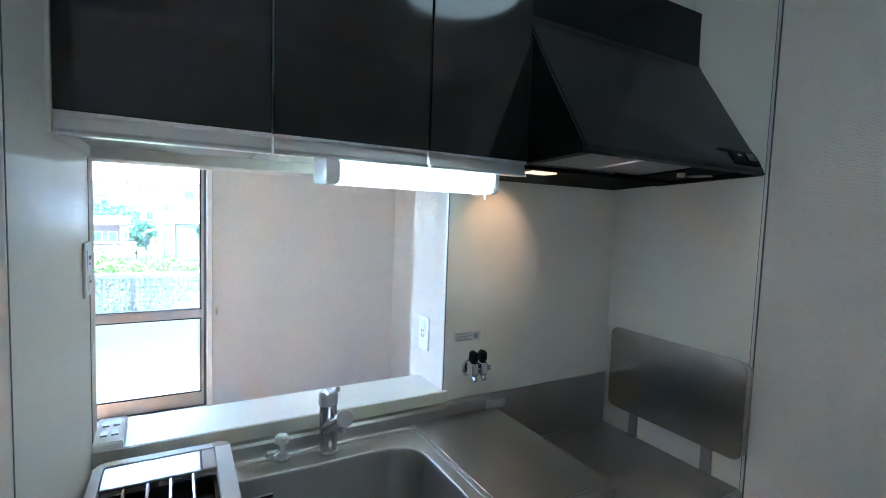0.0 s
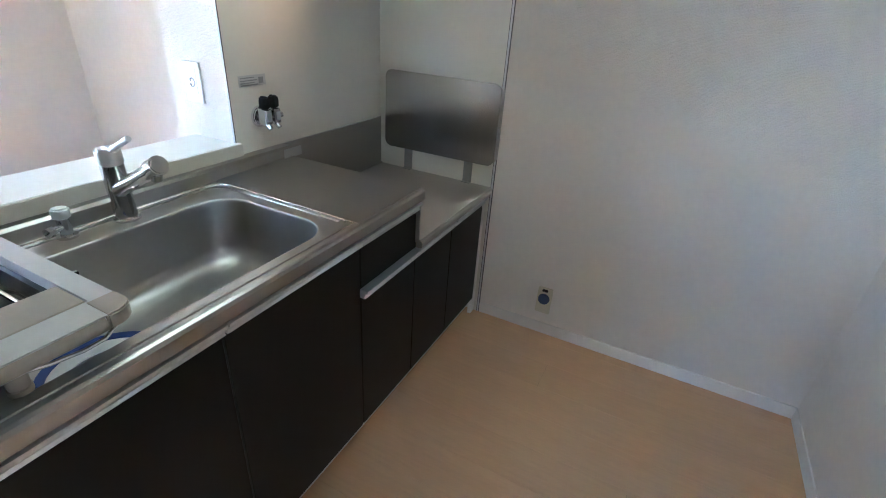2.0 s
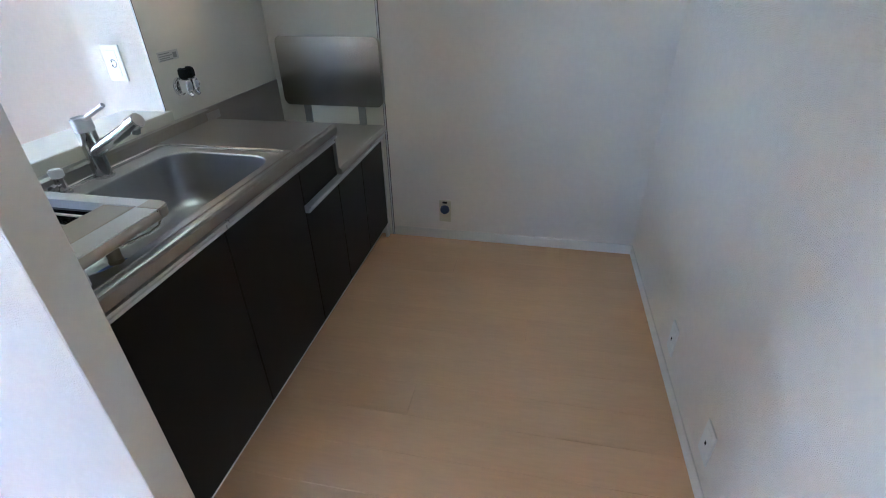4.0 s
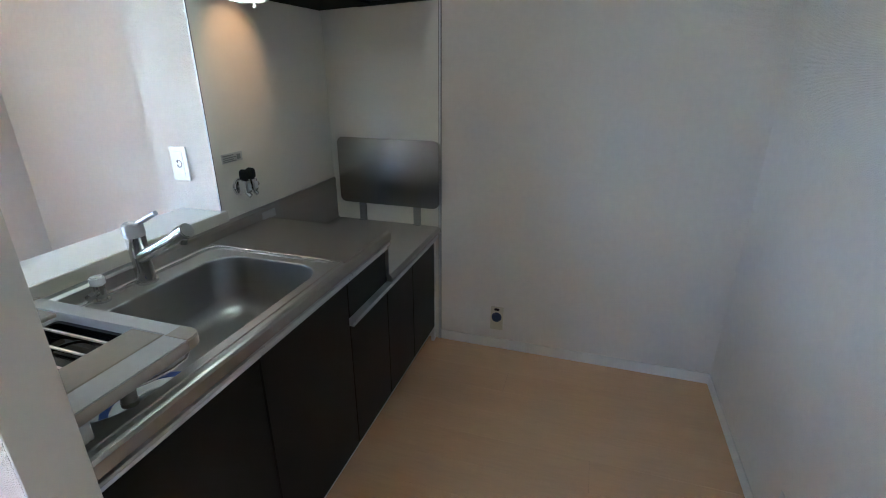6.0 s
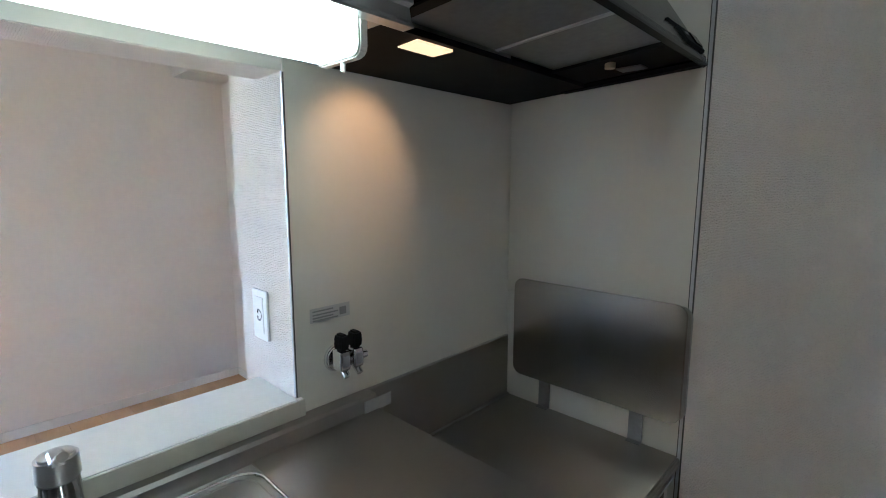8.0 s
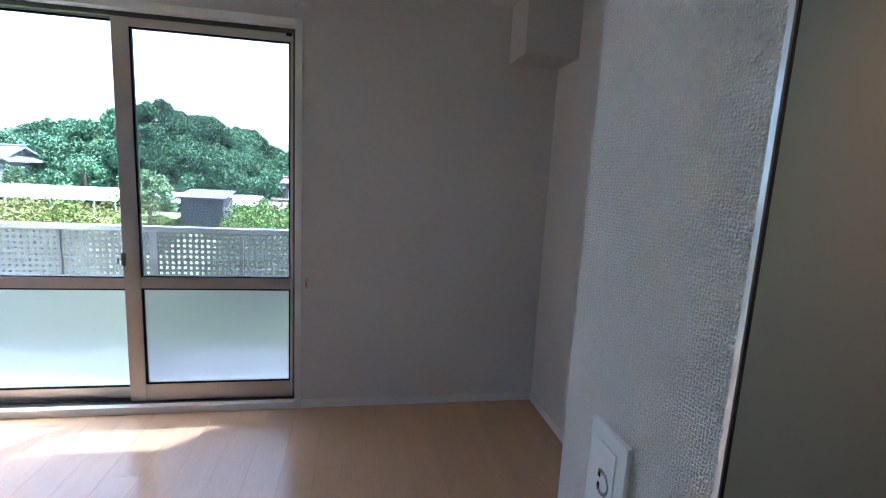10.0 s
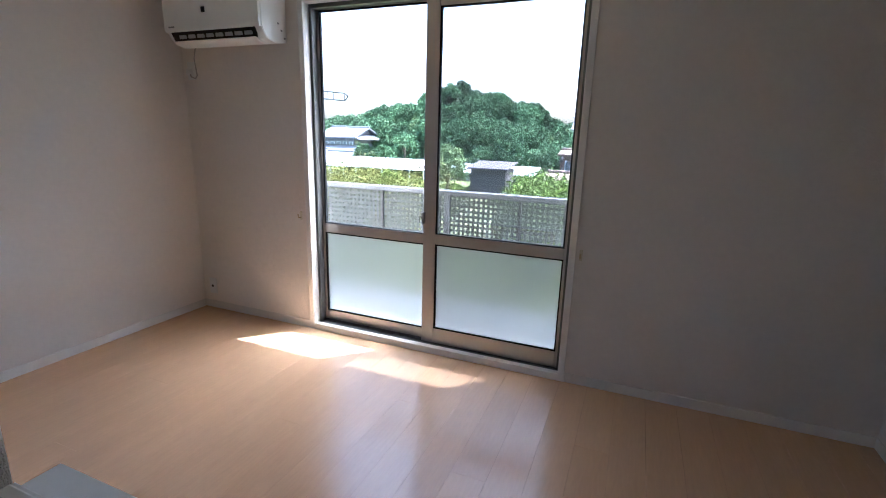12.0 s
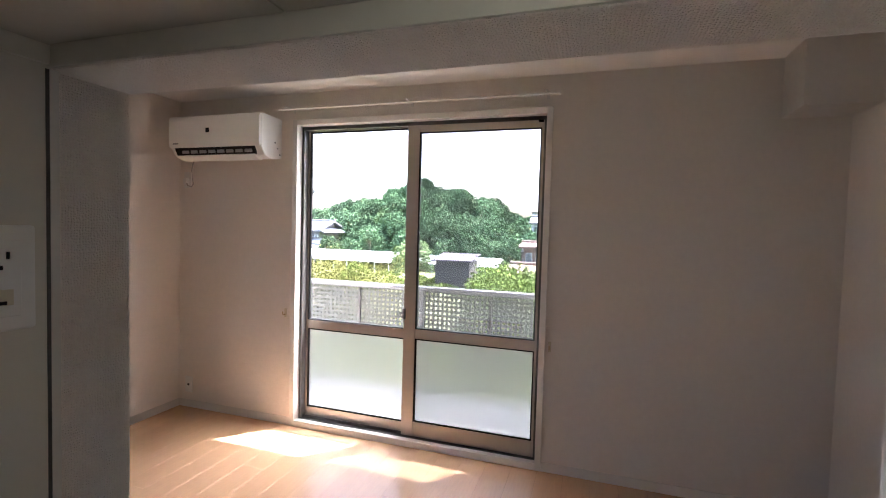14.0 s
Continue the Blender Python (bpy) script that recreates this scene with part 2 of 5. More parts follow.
def structure(name, bm, material, label, category, smooth=False):
    ob = part(name, bm, material, None, smooth=smooth)
    return tagged(ob, label, category, kind="structure")


def single(name, bm, material, label, category, smooth=True, group="", kind=""):
    ob = part(name, bm, material, None, smooth=smooth)
    return tagged(ob, label, category, group, kind)


# ---------- large structure ----------
XW, XE, YS, YN, H = -4.04, 0.0, -1.858, 2.313, 2.262      # room: west, east, south and north faces, height
XL, YE = -1.733, -0.592                                # stub wall: kitchen face, free end
XJ = -0.785                                            # right cheek of the hatch
ZS, ZH = 0.878, 1.561                                  # hatch: sill top, lintel underside
CX0, CX1, CZ1 = -3.060, -1.347, 2.086                  # window casing, outside

floor = structure("floor", box(XW - 0.15, XE + 0.15, YS - 0.15, YN + 0.1, -0.12, -0.006), M_SUB, "pale maple plank floor of the flat", "floor")
structure("ceiling", box(XW - 0.15, XE + 0.15, YS - 0.15, YN + 0.16, H, H + 0.1), M_CEIL, "plain white papered ceiling", "ceiling")
structure("wall_east", joined(box(XE, XE + 0.15, YS - 0.15, 0.245, 0, H), box(XE + 0.03, XE + 0.15, 0.245, YN + 0.16, 0, H)), M_WALL, "white embossed wallpaper wall beside the kitchen", "wall")
structure("wall_south", box(XW - 0.15, XE, YS - 0.15, YS, 0, H), M_WALL, "white embossed wallpaper wall behind the kitchen", "wall")
structure("wall_west", joined(box(XW - 0.15, XW, YS, 0.0, 0, H), box(XW - 0.15, XW, 0.95, YN + 0.16, 0, H), box(XW - 0.15, XW, 0.0, 0.95, 0, 0.85), box(XW - 0.15, XW, 0.0, 0.95, 2.0, H)), M_WALL, "white wallpaper wall beside the air conditioner", "wall")
WX0, WX1, WZ0, WZ1 = CX0 + 0.03, CX1 - 0.03, 0.045, CZ1 - 0.03
structure("wall_north", joined(
    box(XW, WX0, YN, YN + 0.16, 0, H), box(WX1, XE + 0.03, YN, YN + 0.16, 0, H),
    box(WX0, WX1, YN, YN + 0.16, WZ1, H), box(WX0, WX1, YN, YN + 0.16, -0.1, WZ0 - 0.02)),
    M_WALL, "white wallpaper wall round the balcony window", "wall")
structure("wall_hatch", joined(
    box(XL, XJ, 0.0, 0.105, 0, 0.849), box(XL, XJ, 0.0, 0.105, ZH, H),
    box(XJ, XE, 0.0, 0.245, 0, H)), M_WALL, "white partition with an open serving hatch", "wall")
structure("wall_stub", box(XL - 0.072, XL, YE, 0.105, 0, H, 0.002), M_WALL, "short white wing wall at the counter's end", "wall")
structure("duct_boxing", box(-0.256, XE + 0.03, 2.060, YN, 1.968, H), M_WALL, "white papered duct boxing under the ceiling", "boxing")

# kitchen panels and their edge strips
structure("panel_hatch", joined(box(XJ + 0.004, -0.004, -0.004, 0.0, 0.80, H),
    box(XL + 0.004, XJ, -0.004, 0.0, ZH + 0.002, H)), M_PANEL, "cream gloss kitchen panel behind the stove place", "wall panel")
structure("panel_east", box(-0.004, 0.0, -0.558, 0.0, 0.0, H), M_PANEL, "cream gloss kitchen panel beside the stove place", "wall panel")
structure("panel_stub", box(XL, XL + 0.004, YE + 0.006, 0.0, 0.0, H), M_PANEL, "cream gloss kitchen panel on the wing wall", "wall panel")
structure("panel_end", box(XL - 0.072, XL + 0.006, YE - 0.004, YE, 0.0, H, 0.001), M_PANEL, "cream panel closing the wing wall's end", "wall panel")
structure("joint_east", joined(box(-0.005, 0.0, -0.5705, -0.5680, 0.0, H), box(-0.005, 0.0, -0.5605, -0.558, 0.0, H)), M_FRAMED, "dark joints beside the panel strip", "trim")
structure("trim_east", box(-0.007, 0.0, -0.568, -0.5605, 0.0, H, 0.001), M_ALU, "aluminium strip at the kitchen panel's edge", "trim")
structure("trim_hatch", joined(box(XJ - 0.0015, XJ + 0.0005, -0.0055, -0.0005, ZS, ZH)), M_ALU, "bright metal corner strip of the hatch", "trim")
structure("joint_hatch", box(XJ + 0.0005, XJ + 0.0038, -0.0052, 0.0, ZS, ZH), M_FRAMED, "dark sealing joint beside the hatch strip", "trim")
structure("trim_stub", joined(box(XL, XL + 0.006, -0.002, 0.008, ZS, ZH)), M_TRIM, "white corner strip of the hatch", "trim")
structure("joint_stub_end", box(XL + 0.004, XL + 0.0052, YE + 0.0062, YE + 0.0095, 0.0, H), M_FRAMED, "dark joint at the wing wall's edge", "trim")
structure("joint_stub", box(XL + 0.001, XL + 0.0052, -0.006, -0.0021, ZS, ZH), M_FRAMED, "dark sealing joint beside the wing wall's strip", "trim")

# serving-hatch sill
sill = thing("hatch_sill", (-1.26, 0.07, 0.85), "white laminate sill board with a cream front edge", "sill", kind="structure")
part("board", joined(prism([(XL + 0.002, -0.016), (XJ - 0.001, -0.016), (XJ - 0.001, 0.168), (XL - 0.031, 0.168), (XL - 0.031, 0.1055), (XL + 0.002, 0.1055)], "z", 0.850, ZS, 0.002), box(XJ - 0.002, XJ + 0.012, -0.016, -0.0045, 0.850, ZS, 0.003, 2)), M_SILL, sill)
part("edge_band", box(XL + 0.002, XJ + 0.013, -0.021, -0.0165, 0.8395, ZS - 0.001, 0.001), M_SILLEDGE, sill, "cream edge band")

# low white baseboards
BB = 0.055
for nm, b in (("east", box(-0.006, 0.0, YS, -0.571, 0.0, BB, 0.0015)), ("south", box(XW, -0.006, YS, YS + 0.006, 0.0, BB, 0.0015)),
              ("living_east", box(0.024, 0.03, 0.245, YN, 0, BB, 0.0015)), ("west", box(XW, XW + 0.006, YS + 0.006, YN, 0, BB, 0.0015)),
              ("north_a", box(XW + 0.006, CX0, YN - 0.006, YN, 0, BB, 0.0015)), ("north_b", box(CX1, 0.024, YN - 0.006, YN, 0, BB, 0.0015))):
    structure("baseboard_" + nm, b, M_TRIM, "low white baseboard along the wall", "baseboard")

# ---------- balcony window ----------
window_1 = thing("window_1", ((CX0 + CX1) / 2, YN, 0.0), "two-pane sliding balcony window in satin aluminium", "window", kind="structure")
c = 0.036
casing = part("casing", joined(box(CX0, CX0 + c, YN - 0.010, YN + 0.05, 0, CZ1, 0.002), box(CX1 - c, CX1, YN - 0.010, YN + 0.05, 0, CZ1, 0.002),
    box(CX0 + c, CX1 - c, YN - 0.010, YN + 0.05, CZ1 - c, CZ1, 0.002), box(CX0 + c, CX1 - c, YN - 0.010, YN + 0.03, 0, 0.042, 0.002)), M_TRIM, window_1, "white casing")
fx0, fx1, fz0, fz1 = CX0 + c, CX1 - c, 0.028, CZ1 - c
part("window_frame", joined(
    box(fx0, fx0 + 0.018, YN + 0.05, YN + 0.15, fz0, fz1), box(fx1 - 0.018, fx1, YN + 0.05, YN + 0.15, fz0, fz1),
    box(fx0, fx1, YN + 0.05, YN + 0.15, fz1 - 0.022, fz1), box(fx0, fx1, YN + 0.03, YN + 0.15, 0.0, 0.036),
    box(fx0, fx1, YN + 0.076, YN + 0.082, 0.036, 0.052), box(fx0, fx1, YN + 0.122, YN + 0.128, 0.036, 0.052)), M_FRAMED, window_1, "dark aluminium track frame")


def sash(parent, x0, x1, y, sl, sr, zm0, zm1, zb, zt, name):
    """One sliding leaf: stiles, rails, a clear pane above and a frosted pane below."""
    d = 0.026
    z0, z1 = 0.044, fz1 - 0.006
    s = part("sash", joined(box(x0, x0 + sl, y, y + d, z0, z1, 0.002), box(x1 - sr, x1, y, y + d, z0, z1, 0.002)), M_FRAME, parent, "satin aluminium sash stiles")
    part("top_rail", box(x0 + sl, x1 - sr, y + 0.002, y + d - 0.002, zt, z1, 0.002), M_FRAME, s)
    part("middle_rail", box(x0 + sl, x1 - sr, y + 0.001, y + d - 0.001, zm0, zm1, 0.003), M_FRAME, s)
    part("bottom_rail", box(x0 + sl, x1 - sr, y + 0.001, y + d - 0.001, z0, zb, 0.003), M_FRAME, s)
    p = part("clear_pane", box(x0 + sl - 0.004, x1 - sr + 0.004, y + 0.011, y + 0.015, zm1 - 0.004, zt + 0.004), M_GLASS, s, "clear glass pane", smooth=False)
    q = part("frosted_pane", box(x0 + sl - 0.004, x1 - sr + 0.004, y + 0.011, y + 0.015, zb - 0.004, zm0 + 0.004), M_FROST, s, "frosted glass pane", smooth=False)
    p.visible_shadow = False
    for pz0, pz1 in ((zm1, zt), (zb, zm0)):
        part("gasket", ring(rounded(x0 + sl - 0.001, x1 - sr + 0.001, pz0 - 0.001, pz1 + 0.001, 0.001, 1), rounded(x0 + sl + 0.010, x1 - sr - 0.008, pz0 + 0.006, pz1 - 0.007, 0.001, 1), "y", y + 0.003, y + 0.022), M_SOOT, s, "dark rubber gasket", smooth=False)
    return s


right_sash = sash(window_1, -2.250, fx1 - 0.006, YN + 0.054, 0.080, 0.026, 0.678, 0.741, 0.141, 1.985, "right")
left_sash = sash(window_1, fx0 + 0.006, -2.188, YN + 0.098, 0.026, 0.060, 0.663, 0.725, 0.109, 2.022, "left")
M_MESH = mat("insect_mesh", (0.018, 0.018, 0.018), rough=0.8)
screen = part("insect_screen", ring(rounded(-2.22, fx1 - 0.02, 0.05, fz1 - 0.02, 0.003, 1), rounded(-2.195, fx1 - 0.045, 0.075, fz1 - 0.045, 0.003, 1), "y", YN + 0.134, YN + 0.146), M_FRAME, window_1, "sliding insect screen", smooth=False)


def threads(x0, x1, z0, z1, y, pitch, d):
    """Woven insect mesh: square threads both ways, open at their ends."""
    bars = [(x0, x1, z, z + d) for z in np.arange(z0, z1, pitch)] + [(x, x + d, z0, z1) for x in np.arange(x0, x1, pitch)]
    vs, fs = [], []
    for k, (a, b, c0, c1) in enumerate(bars):
        lie = b - a > c1 - c0
        vs += [(u, v, w) for v in (y, y + d) for u, w in ((a, c0), (b, c0), (b, c1), (a, c1))]
        n = 8 * k
        fs += [(n, n + 1, n + 2, n + 3), (n + 7, n + 6, n + 5, n + 4)]
        fs += [(n, n + 4, n + 5, n + 1), (n + 3, n + 2, n + 6, n + 7)] if lie else [(n + 1, n + 5, n + 6, n + 2), (n, n + 3, n + 7, n + 4)]
    me = bpy.data.meshes.new("screen_cloth")
    me.from_pydata([tuple(map(float, v)) for v in vs], [], fs)
    me.materials.append(M_MESH)
    return me


cloth = tagged(new("screen_cloth", threads(-2.20, fx1 - 0.04, 0.07, fz1 - 0.04, YN + 0.1395, 0.0020, 0.00034)), "fine grey insect mesh")
cloth.parent, cloth.matrix_parent_inverse = screen, BASE[screen]
lock = part("crescent_lock", joined(box(-2.253, -2.235, YN + 0.040, YN + 0.056, 0.80, 0.87, 0.004, 2), tube([(-2.242, YN + 0.046, 0.835), (-2.265, YN + 0.040, 0.845), (-2.268, YN + 0.040, 0.815)], 0.006)), M_FRAMED, window_1, "dark crescent lock")
part("finger_pull", box(-2.265, -2.225, YN + 0.095, YN + 0.099, 0.085, 0.097, 0.001), M_FRAMED, window_1)
part("vent_tab", box(-1.435, -1.405, YN + 0.050, YN + 0.055, 2.015, 2.030, 0.001), M_SOOT, window_1)

# unseen side window, added to light the south wall, the passage and the room's far side
window_2 = thing("window_2", (XW, 0.475, 0.85), "unseen side window added for its daylight, aluminium frame", "window", kind="structure")
part("window_frame", ring(rounded(0.0, 0.95, 0.85, 2.0, 0.003, 1), rounded(0.045, 0.905, 0.895, 1.955, 0.003, 1), "x", XW - 0.10, XW - 0.04), M_FRAME, window_2, smooth=False)
part("mullion", box(XW - 0.09, XW - 0.05, 0.455, 0.495, 0.895, 1.955, 0.002), M_FRAME, window_2)
for y0, y1 in ((0.04, 0.460), (0.490, 0.91)):
    pane = part("pane", box(XW - 0.073, XW - 0.069, y0, y1, 0.89, 1.96), M_GLASS, window_2, smooth=False)
    pane.visible_shadow = False

# balcony: slab, parapet panels of perforated board, roof above
balcony = structure("balcony_floor", box(-6.2, 1.2, YN + 0.16, 3.54, -0.35, -0.13), mat("balcony_vinyl", (0.14, 0.145, 0.145), rough=0.6, var=0.1), "grey balcony floor slab", "balcony")
M_EAVE = mat("eave_board", (0.70, 0.70, 0.68), rough=0.7, var=0.05)
structure("eave", box(-6.2, 1.2, YN + 0.16, 2.765, 2.70, 2.84), M_EAVE, "plain eave over the balcony window", "eave")
structure("outer_wall", joined(box(-7.5, XW - 0.15, YN, YN + 0.16, -3.4, 3.2), box(XE + 0.15, 1.4, YN, YN + 0.16, -3.4, 3.2), box(XW - 0.15, XE + 0.15, YN, YN + 0.16, -3.4, -0.12), box(XW - 0.15, XE + 0.15, YN, YN + 0.16, H + 0.1, 3.2)),
          mat("outer_render", (0.66, 0.64, 0.60), rough=0.8, var=0.06, bump=0.3, bump_scale=120), "pale rendered outer wall of the building", "wall")
M_PERF = mat("pale_grey_panel", (0.105, 0.112, 0.108), rough=0.45, var=0.05)
M_RAIL = mat("pale_rail_metal", (0.23, 0.23, 0.23), rough=0.35, metal=0.5, var=0.04)
YB, ZR = 3.363, 0.884


def perforated(x0, nx, nz, p, hole, z0, y, t):
    """A board pierced by a square grid of holes."""
    bm = bmesh.new()
    us = [0.0]
    for i in range(nx):
        us += [i * p + (p - hole) / 2, i * p + (p + hole) / 2]
    us.append(nx * p)
    ws = [0.0]
    for i in range(nz):
        ws += [i * p + (p - hole) / 2, i * p + (p + hole) / 2]
    ws.append(nz * p)
    front = [[bm.verts.new((x0 + u, y, z0 + w)) for w in ws] for u in us]
    back = [[bm.verts.new((x0 + u, y + t, z0 + w)) for w in ws] for u in us]
    for i in range(len(us) - 1):
        for j in range(len(ws) - 1):
            q = ((i, j), (i + 1, j), (i + 1, j + 1), (i, j + 1))
            if i % 2 and j % 2:
                for (a, b), (c2, d) in zip(q, q[1:] + q[:1]):
                    bm.faces.new((front[a][b], front[c2][d], back[c2][d], back[a][b]))
            else:
                bm.faces.new([front[a][b] for a, b in q])
                bm.faces.new([back[a][b] for a, b in q[::-1]])
    return bm


railing = thing("balcony_railing", (-2.4, YB, -0.13), "pale balcony railing with perforated square-hole panels", "railing")
part("top_rail", box(-6.1, 1.1, YB - 0.025, YB + 0.055, ZR - 0.035, ZR, 0.005, 2), M_RAIL, railing)
part("bottom_rail", box(-6.1, 1.1, YB - 0.01, YB + 0.045, -0.08, -0.04, 0.004), M_RAIL, railing)
_x = -2.495 - 4 * 1.200
_pmesh = None
for k in range(7):
    x0 = _x + k * 1.200
    part("post", box(x0 - 0.022, x0 + 0.022, YB - 0.015, YB + 0.03, -0.13, ZR - 0.035, 0.002), M_RAIL, railing)
    if x0 + 1.200 > 1.1:
        break
    part("divider", box(x0 + 0.590, x0 + 0.610, YB - 0.006, YB + 0.025, -0.04, ZR - 0.035, 0.001), M_FRAMED, railing)
    for h in (0.022, 0.610):
        if _pmesh is None:
            _pmesh = finish("perforated_panel", perforated(0, 14, 23, 0.0405, 0.0195, 0, 0, 0.006), M_PERF)
        ob = new("perforated_panel", _pmesh)
        ob.parent, ob.matrix_parent_inverse = railing, BASE[railing]
        ob.location = (x0 + h, YB + 0.006, -0.045)


# ---------- kitchen: base units ----------
FY = -0.547          # front face of the doors
TOPZ, GASZ = 0.802, 0.630


def line_grip(parent, x0, x1, z, h=0.026):
    """Aluminium grip rail along a front's upper edge."""
    prof = [(FY - 0.022, z), (FY - 0.022, z - 0.007), (FY - 0.014, z - 0.009), (FY - 0.010, z - h + 0.006), (FY - 0.013, z - h), (FY + 0.004, z - h), (FY + 0.004, z)]
    return part("handle", prism(prof, "x", x0, x1), M_ALU, parent, "satin aluminium grip rail", smooth=False)


def front(parent, name, x0, x1, z0, z1, grip=True):
    d = part(name, box(x0, x1, FY, FY + 0.018, z0, z1 - (0.026 if grip else 0), 0.0012), M_DARK, parent, smooth=False)
    if grip:
        line_grip(d, x0, x1, z1)
    return d


sink_unit = thing("sink_cabinet", (-1.31, -0.28, 0.0), "dark wood-effect sink base cabinet with aluminium grips", "cabinet")
part("body", box(XL + 0.006, -0.898, FY + 0.019, -0.012, 0.10, 0.60), M_DARK, sink_unit, smooth=False)
part("toe_kick", box(XL + 0.006, -0.898, -0.49, -0.475, 0.0, 0.10), M_SILLEDGE, sink_unit, "cream toe board")
part("lower_lip", box(XL + 0.006, -0.898, FY + 0.001, FY + 0.016, 0.081, 0.089), M_TRIM, sink_unit, "pale edge strip")
front(sink_unit, "door", XL + 0.010, -1.320, 0.090, 0.762)
front(sink_unit, "door", -1.316, -0.899, 0.090, 0.762)

drawer_unit = thing("drawer_cabinet", (-0.745, -0.28, 0.0), "dark narrow base cabinet with one drawer and one door", "cabinet")
part("body", box(-0.896, -0.606, FY + 0.019, -0.012, 0.10, 0.757), M_DARK, drawer_unit, smooth=False)
part("toe_kick", box(-0.896, -0.606, -0.49, -0.475, 0.0, 0.10), M_SILLEDGE, drawer_unit, "cream toe board")
part("lower_lip", box(-0.896, -0.606, FY + 0.001, FY + 0.016, 0.081, 0.089), M_TRIM, drawer_unit, "pale edge strip")
front(drawer_unit, "drawer", -0.895, -0.608, 0.602, 0.762)
front(drawer_unit, "door", -0.895, -0.608, 0.090, 0.598)

stove_unit = thing("stove_base_cabinet", (-0.3, -0.28, 0.0), "dark low base cabinet for a stove top", "cabinet")
part("body", box(-0.603, -0.045, FY + 0.019, -0.012, 0.10, 0.585), M_DARK, stove_unit, smooth=False)
part("toe_kick", box(-0.603, -0.045, -0.49, -0.475, 0.0, 0.10), M_SILLEDGE, stove_unit, "cream toe board")
part("lower_lip", box(-0.603, -0.045, FY + 0.001, FY + 0.016, 0.081, 0.089), M_TRIM, stove_unit, "pale edge strip")
front(stove_unit, "door", -0.604, -0.339, 0.090, 0.598)
front(stove_unit, "door", -0.335, -0.046, 0.090, 0.598)
part("filler_strip", box(-0.043, -0.008, FY + 0.004, FY + 0.02, 0.0, 0.60), M_TRIM, stove_unit, "cream filler strip")

# ---------- sink worktop with pressed basin ----------
BX0, BX1, BY0, BY1, BZ = -1.665, -0.960, -0.512, -0.152, 0.630


def basin_mesh():
    bm = bmesh.new()
    n = 8
    loops = []
    def add(outline, z):
        loops.append([bm.verts.new((u, v, z)) for u, v in outline])
    k = 4 * (n + 1)
    x0, x1, y0, y1 = XL + 0.006, -0.600, -0.556, -0.052
    def outer():
        out = []
        for (u, v) in rounded(BX0, BX1, BY0, BY1, 0.085, n):
            out.append((u, v))
        return out
    rim = outer()
    cx, cy = (BX0 + BX1) / 2, (BY0 + BY1) / 2
    side = []
    for i, (u, v) in enumerate(rim):
        q = i // (n + 1)
        j = i % (n + 1) / n
        corners = [(x1, y1), (x0, y1), (x0, y0), (x1, y0)]
        c = corners[q]
        if q == 0:
            p = (x1, v) if j < 0.5 else (u, y1)
        elif q == 1:
            p = (u, y1) if j < 0.5 else (x0, v)
        elif q == 2:
            p = (x0, v) if j < 0.5 else (u, y0)
        else:
            p = (u, y0) if j < 0.5 else (x1, v)
        if abs(j - 0.5) < 1e-6:
            p = c
        side.append(p)
    add(side, TOPZ)
    add(rounded(BX0 - 0.0045, BX1 + 0.0045, BY0 - 0.0045, BY1 + 0.0045, 0.0885, n), TOPZ)
    add(rounded(BX0 - 0.002, BX1 + 0.002, BY0 - 0.002, BY1 + 0.002, 0.0865, n), TOPZ - 0.0008)
    add(rim, TOPZ - 0.003)
    add(rounded(BX0 + 0.0012, BX1 - 0.0012, BY0 + 0.0012, BY1 - 0.0012, 0.084, n), TOPZ - 0.008)
    add(rounded(BX0 + 0.014, BX1 - 0.014, BY0 + 0.012, BY1 - 0.012, 0.075, n), BZ + 0.045)
    add(rounded(BX0 + 0.020, BX1 - 0.020, BY0 + 0.018, BY1 - 0.018, 0.070, n), BZ + 0.022)
    add(rounded(BX0 + 0.036, BX1 - 0.036, BY0 + 0.034, BY1 - 0.034, 0.058, n), BZ + 0.006)
    add(rounded(BX0 + 0.060, BX1 - 0.060, BY0 + 0.058, BY1 - 0.058, 0.040, n), BZ)
    for a, b in zip(loops, loops[1:]):
        for i in range(k):
            bm.faces.new((a[i], a[(i + 1) % k], b[(i + 1) % k], b[i]))
    bm.faces.new(loops[-1])
    return bm


sink_top = thing("sink_worktop", (-1.17, -0.28, 0.765), "brushed stainless sink worktop with one large basin", "sink")
part("basin", basin_mesh(), M_BASIN, sink_top, "satin stainless basin and deck")
part("worktop", box(-0.910, -0.597, -0.556, -0.050, 0.790, TOPZ + 0.003, 0.003, 2), M_STEEL, sink_top, "brushed steel draining side")
part("apron", prism([(-0.556, TOPZ), (-0.563, TOPZ - 0.002), (-0.568, TOPZ - 0.008), (-0.568, 0.768), (-0.562, 0.764), (-0.540, 0.764), (-0.540, TOPZ - 0.004)], "x", XL + 0.006, -0.597), M_STEEL, sink_top, "steel front apron", smooth=False)
part("end_return", box(-0.6015, -0.597, -0.556, -0.05, GASZ, 0.793), M_STEEL, sink_top)
part("upstand", prism([(-0.052, TOPZ - 0.002), (-0.050, TOPZ + 0.005), (-0.046, 0.832), (-0.040, 0.839), (-0.006, 0.839), (-0.006, TOPZ - 0.01)], "x", XL + 0.006, -0.597), M_STEEL, sink_top, "steel upstand", smooth=False)
_corner = [(math.cos(radians(a)), math.sin(radians(a))) for a in range(0, 91, 10)]
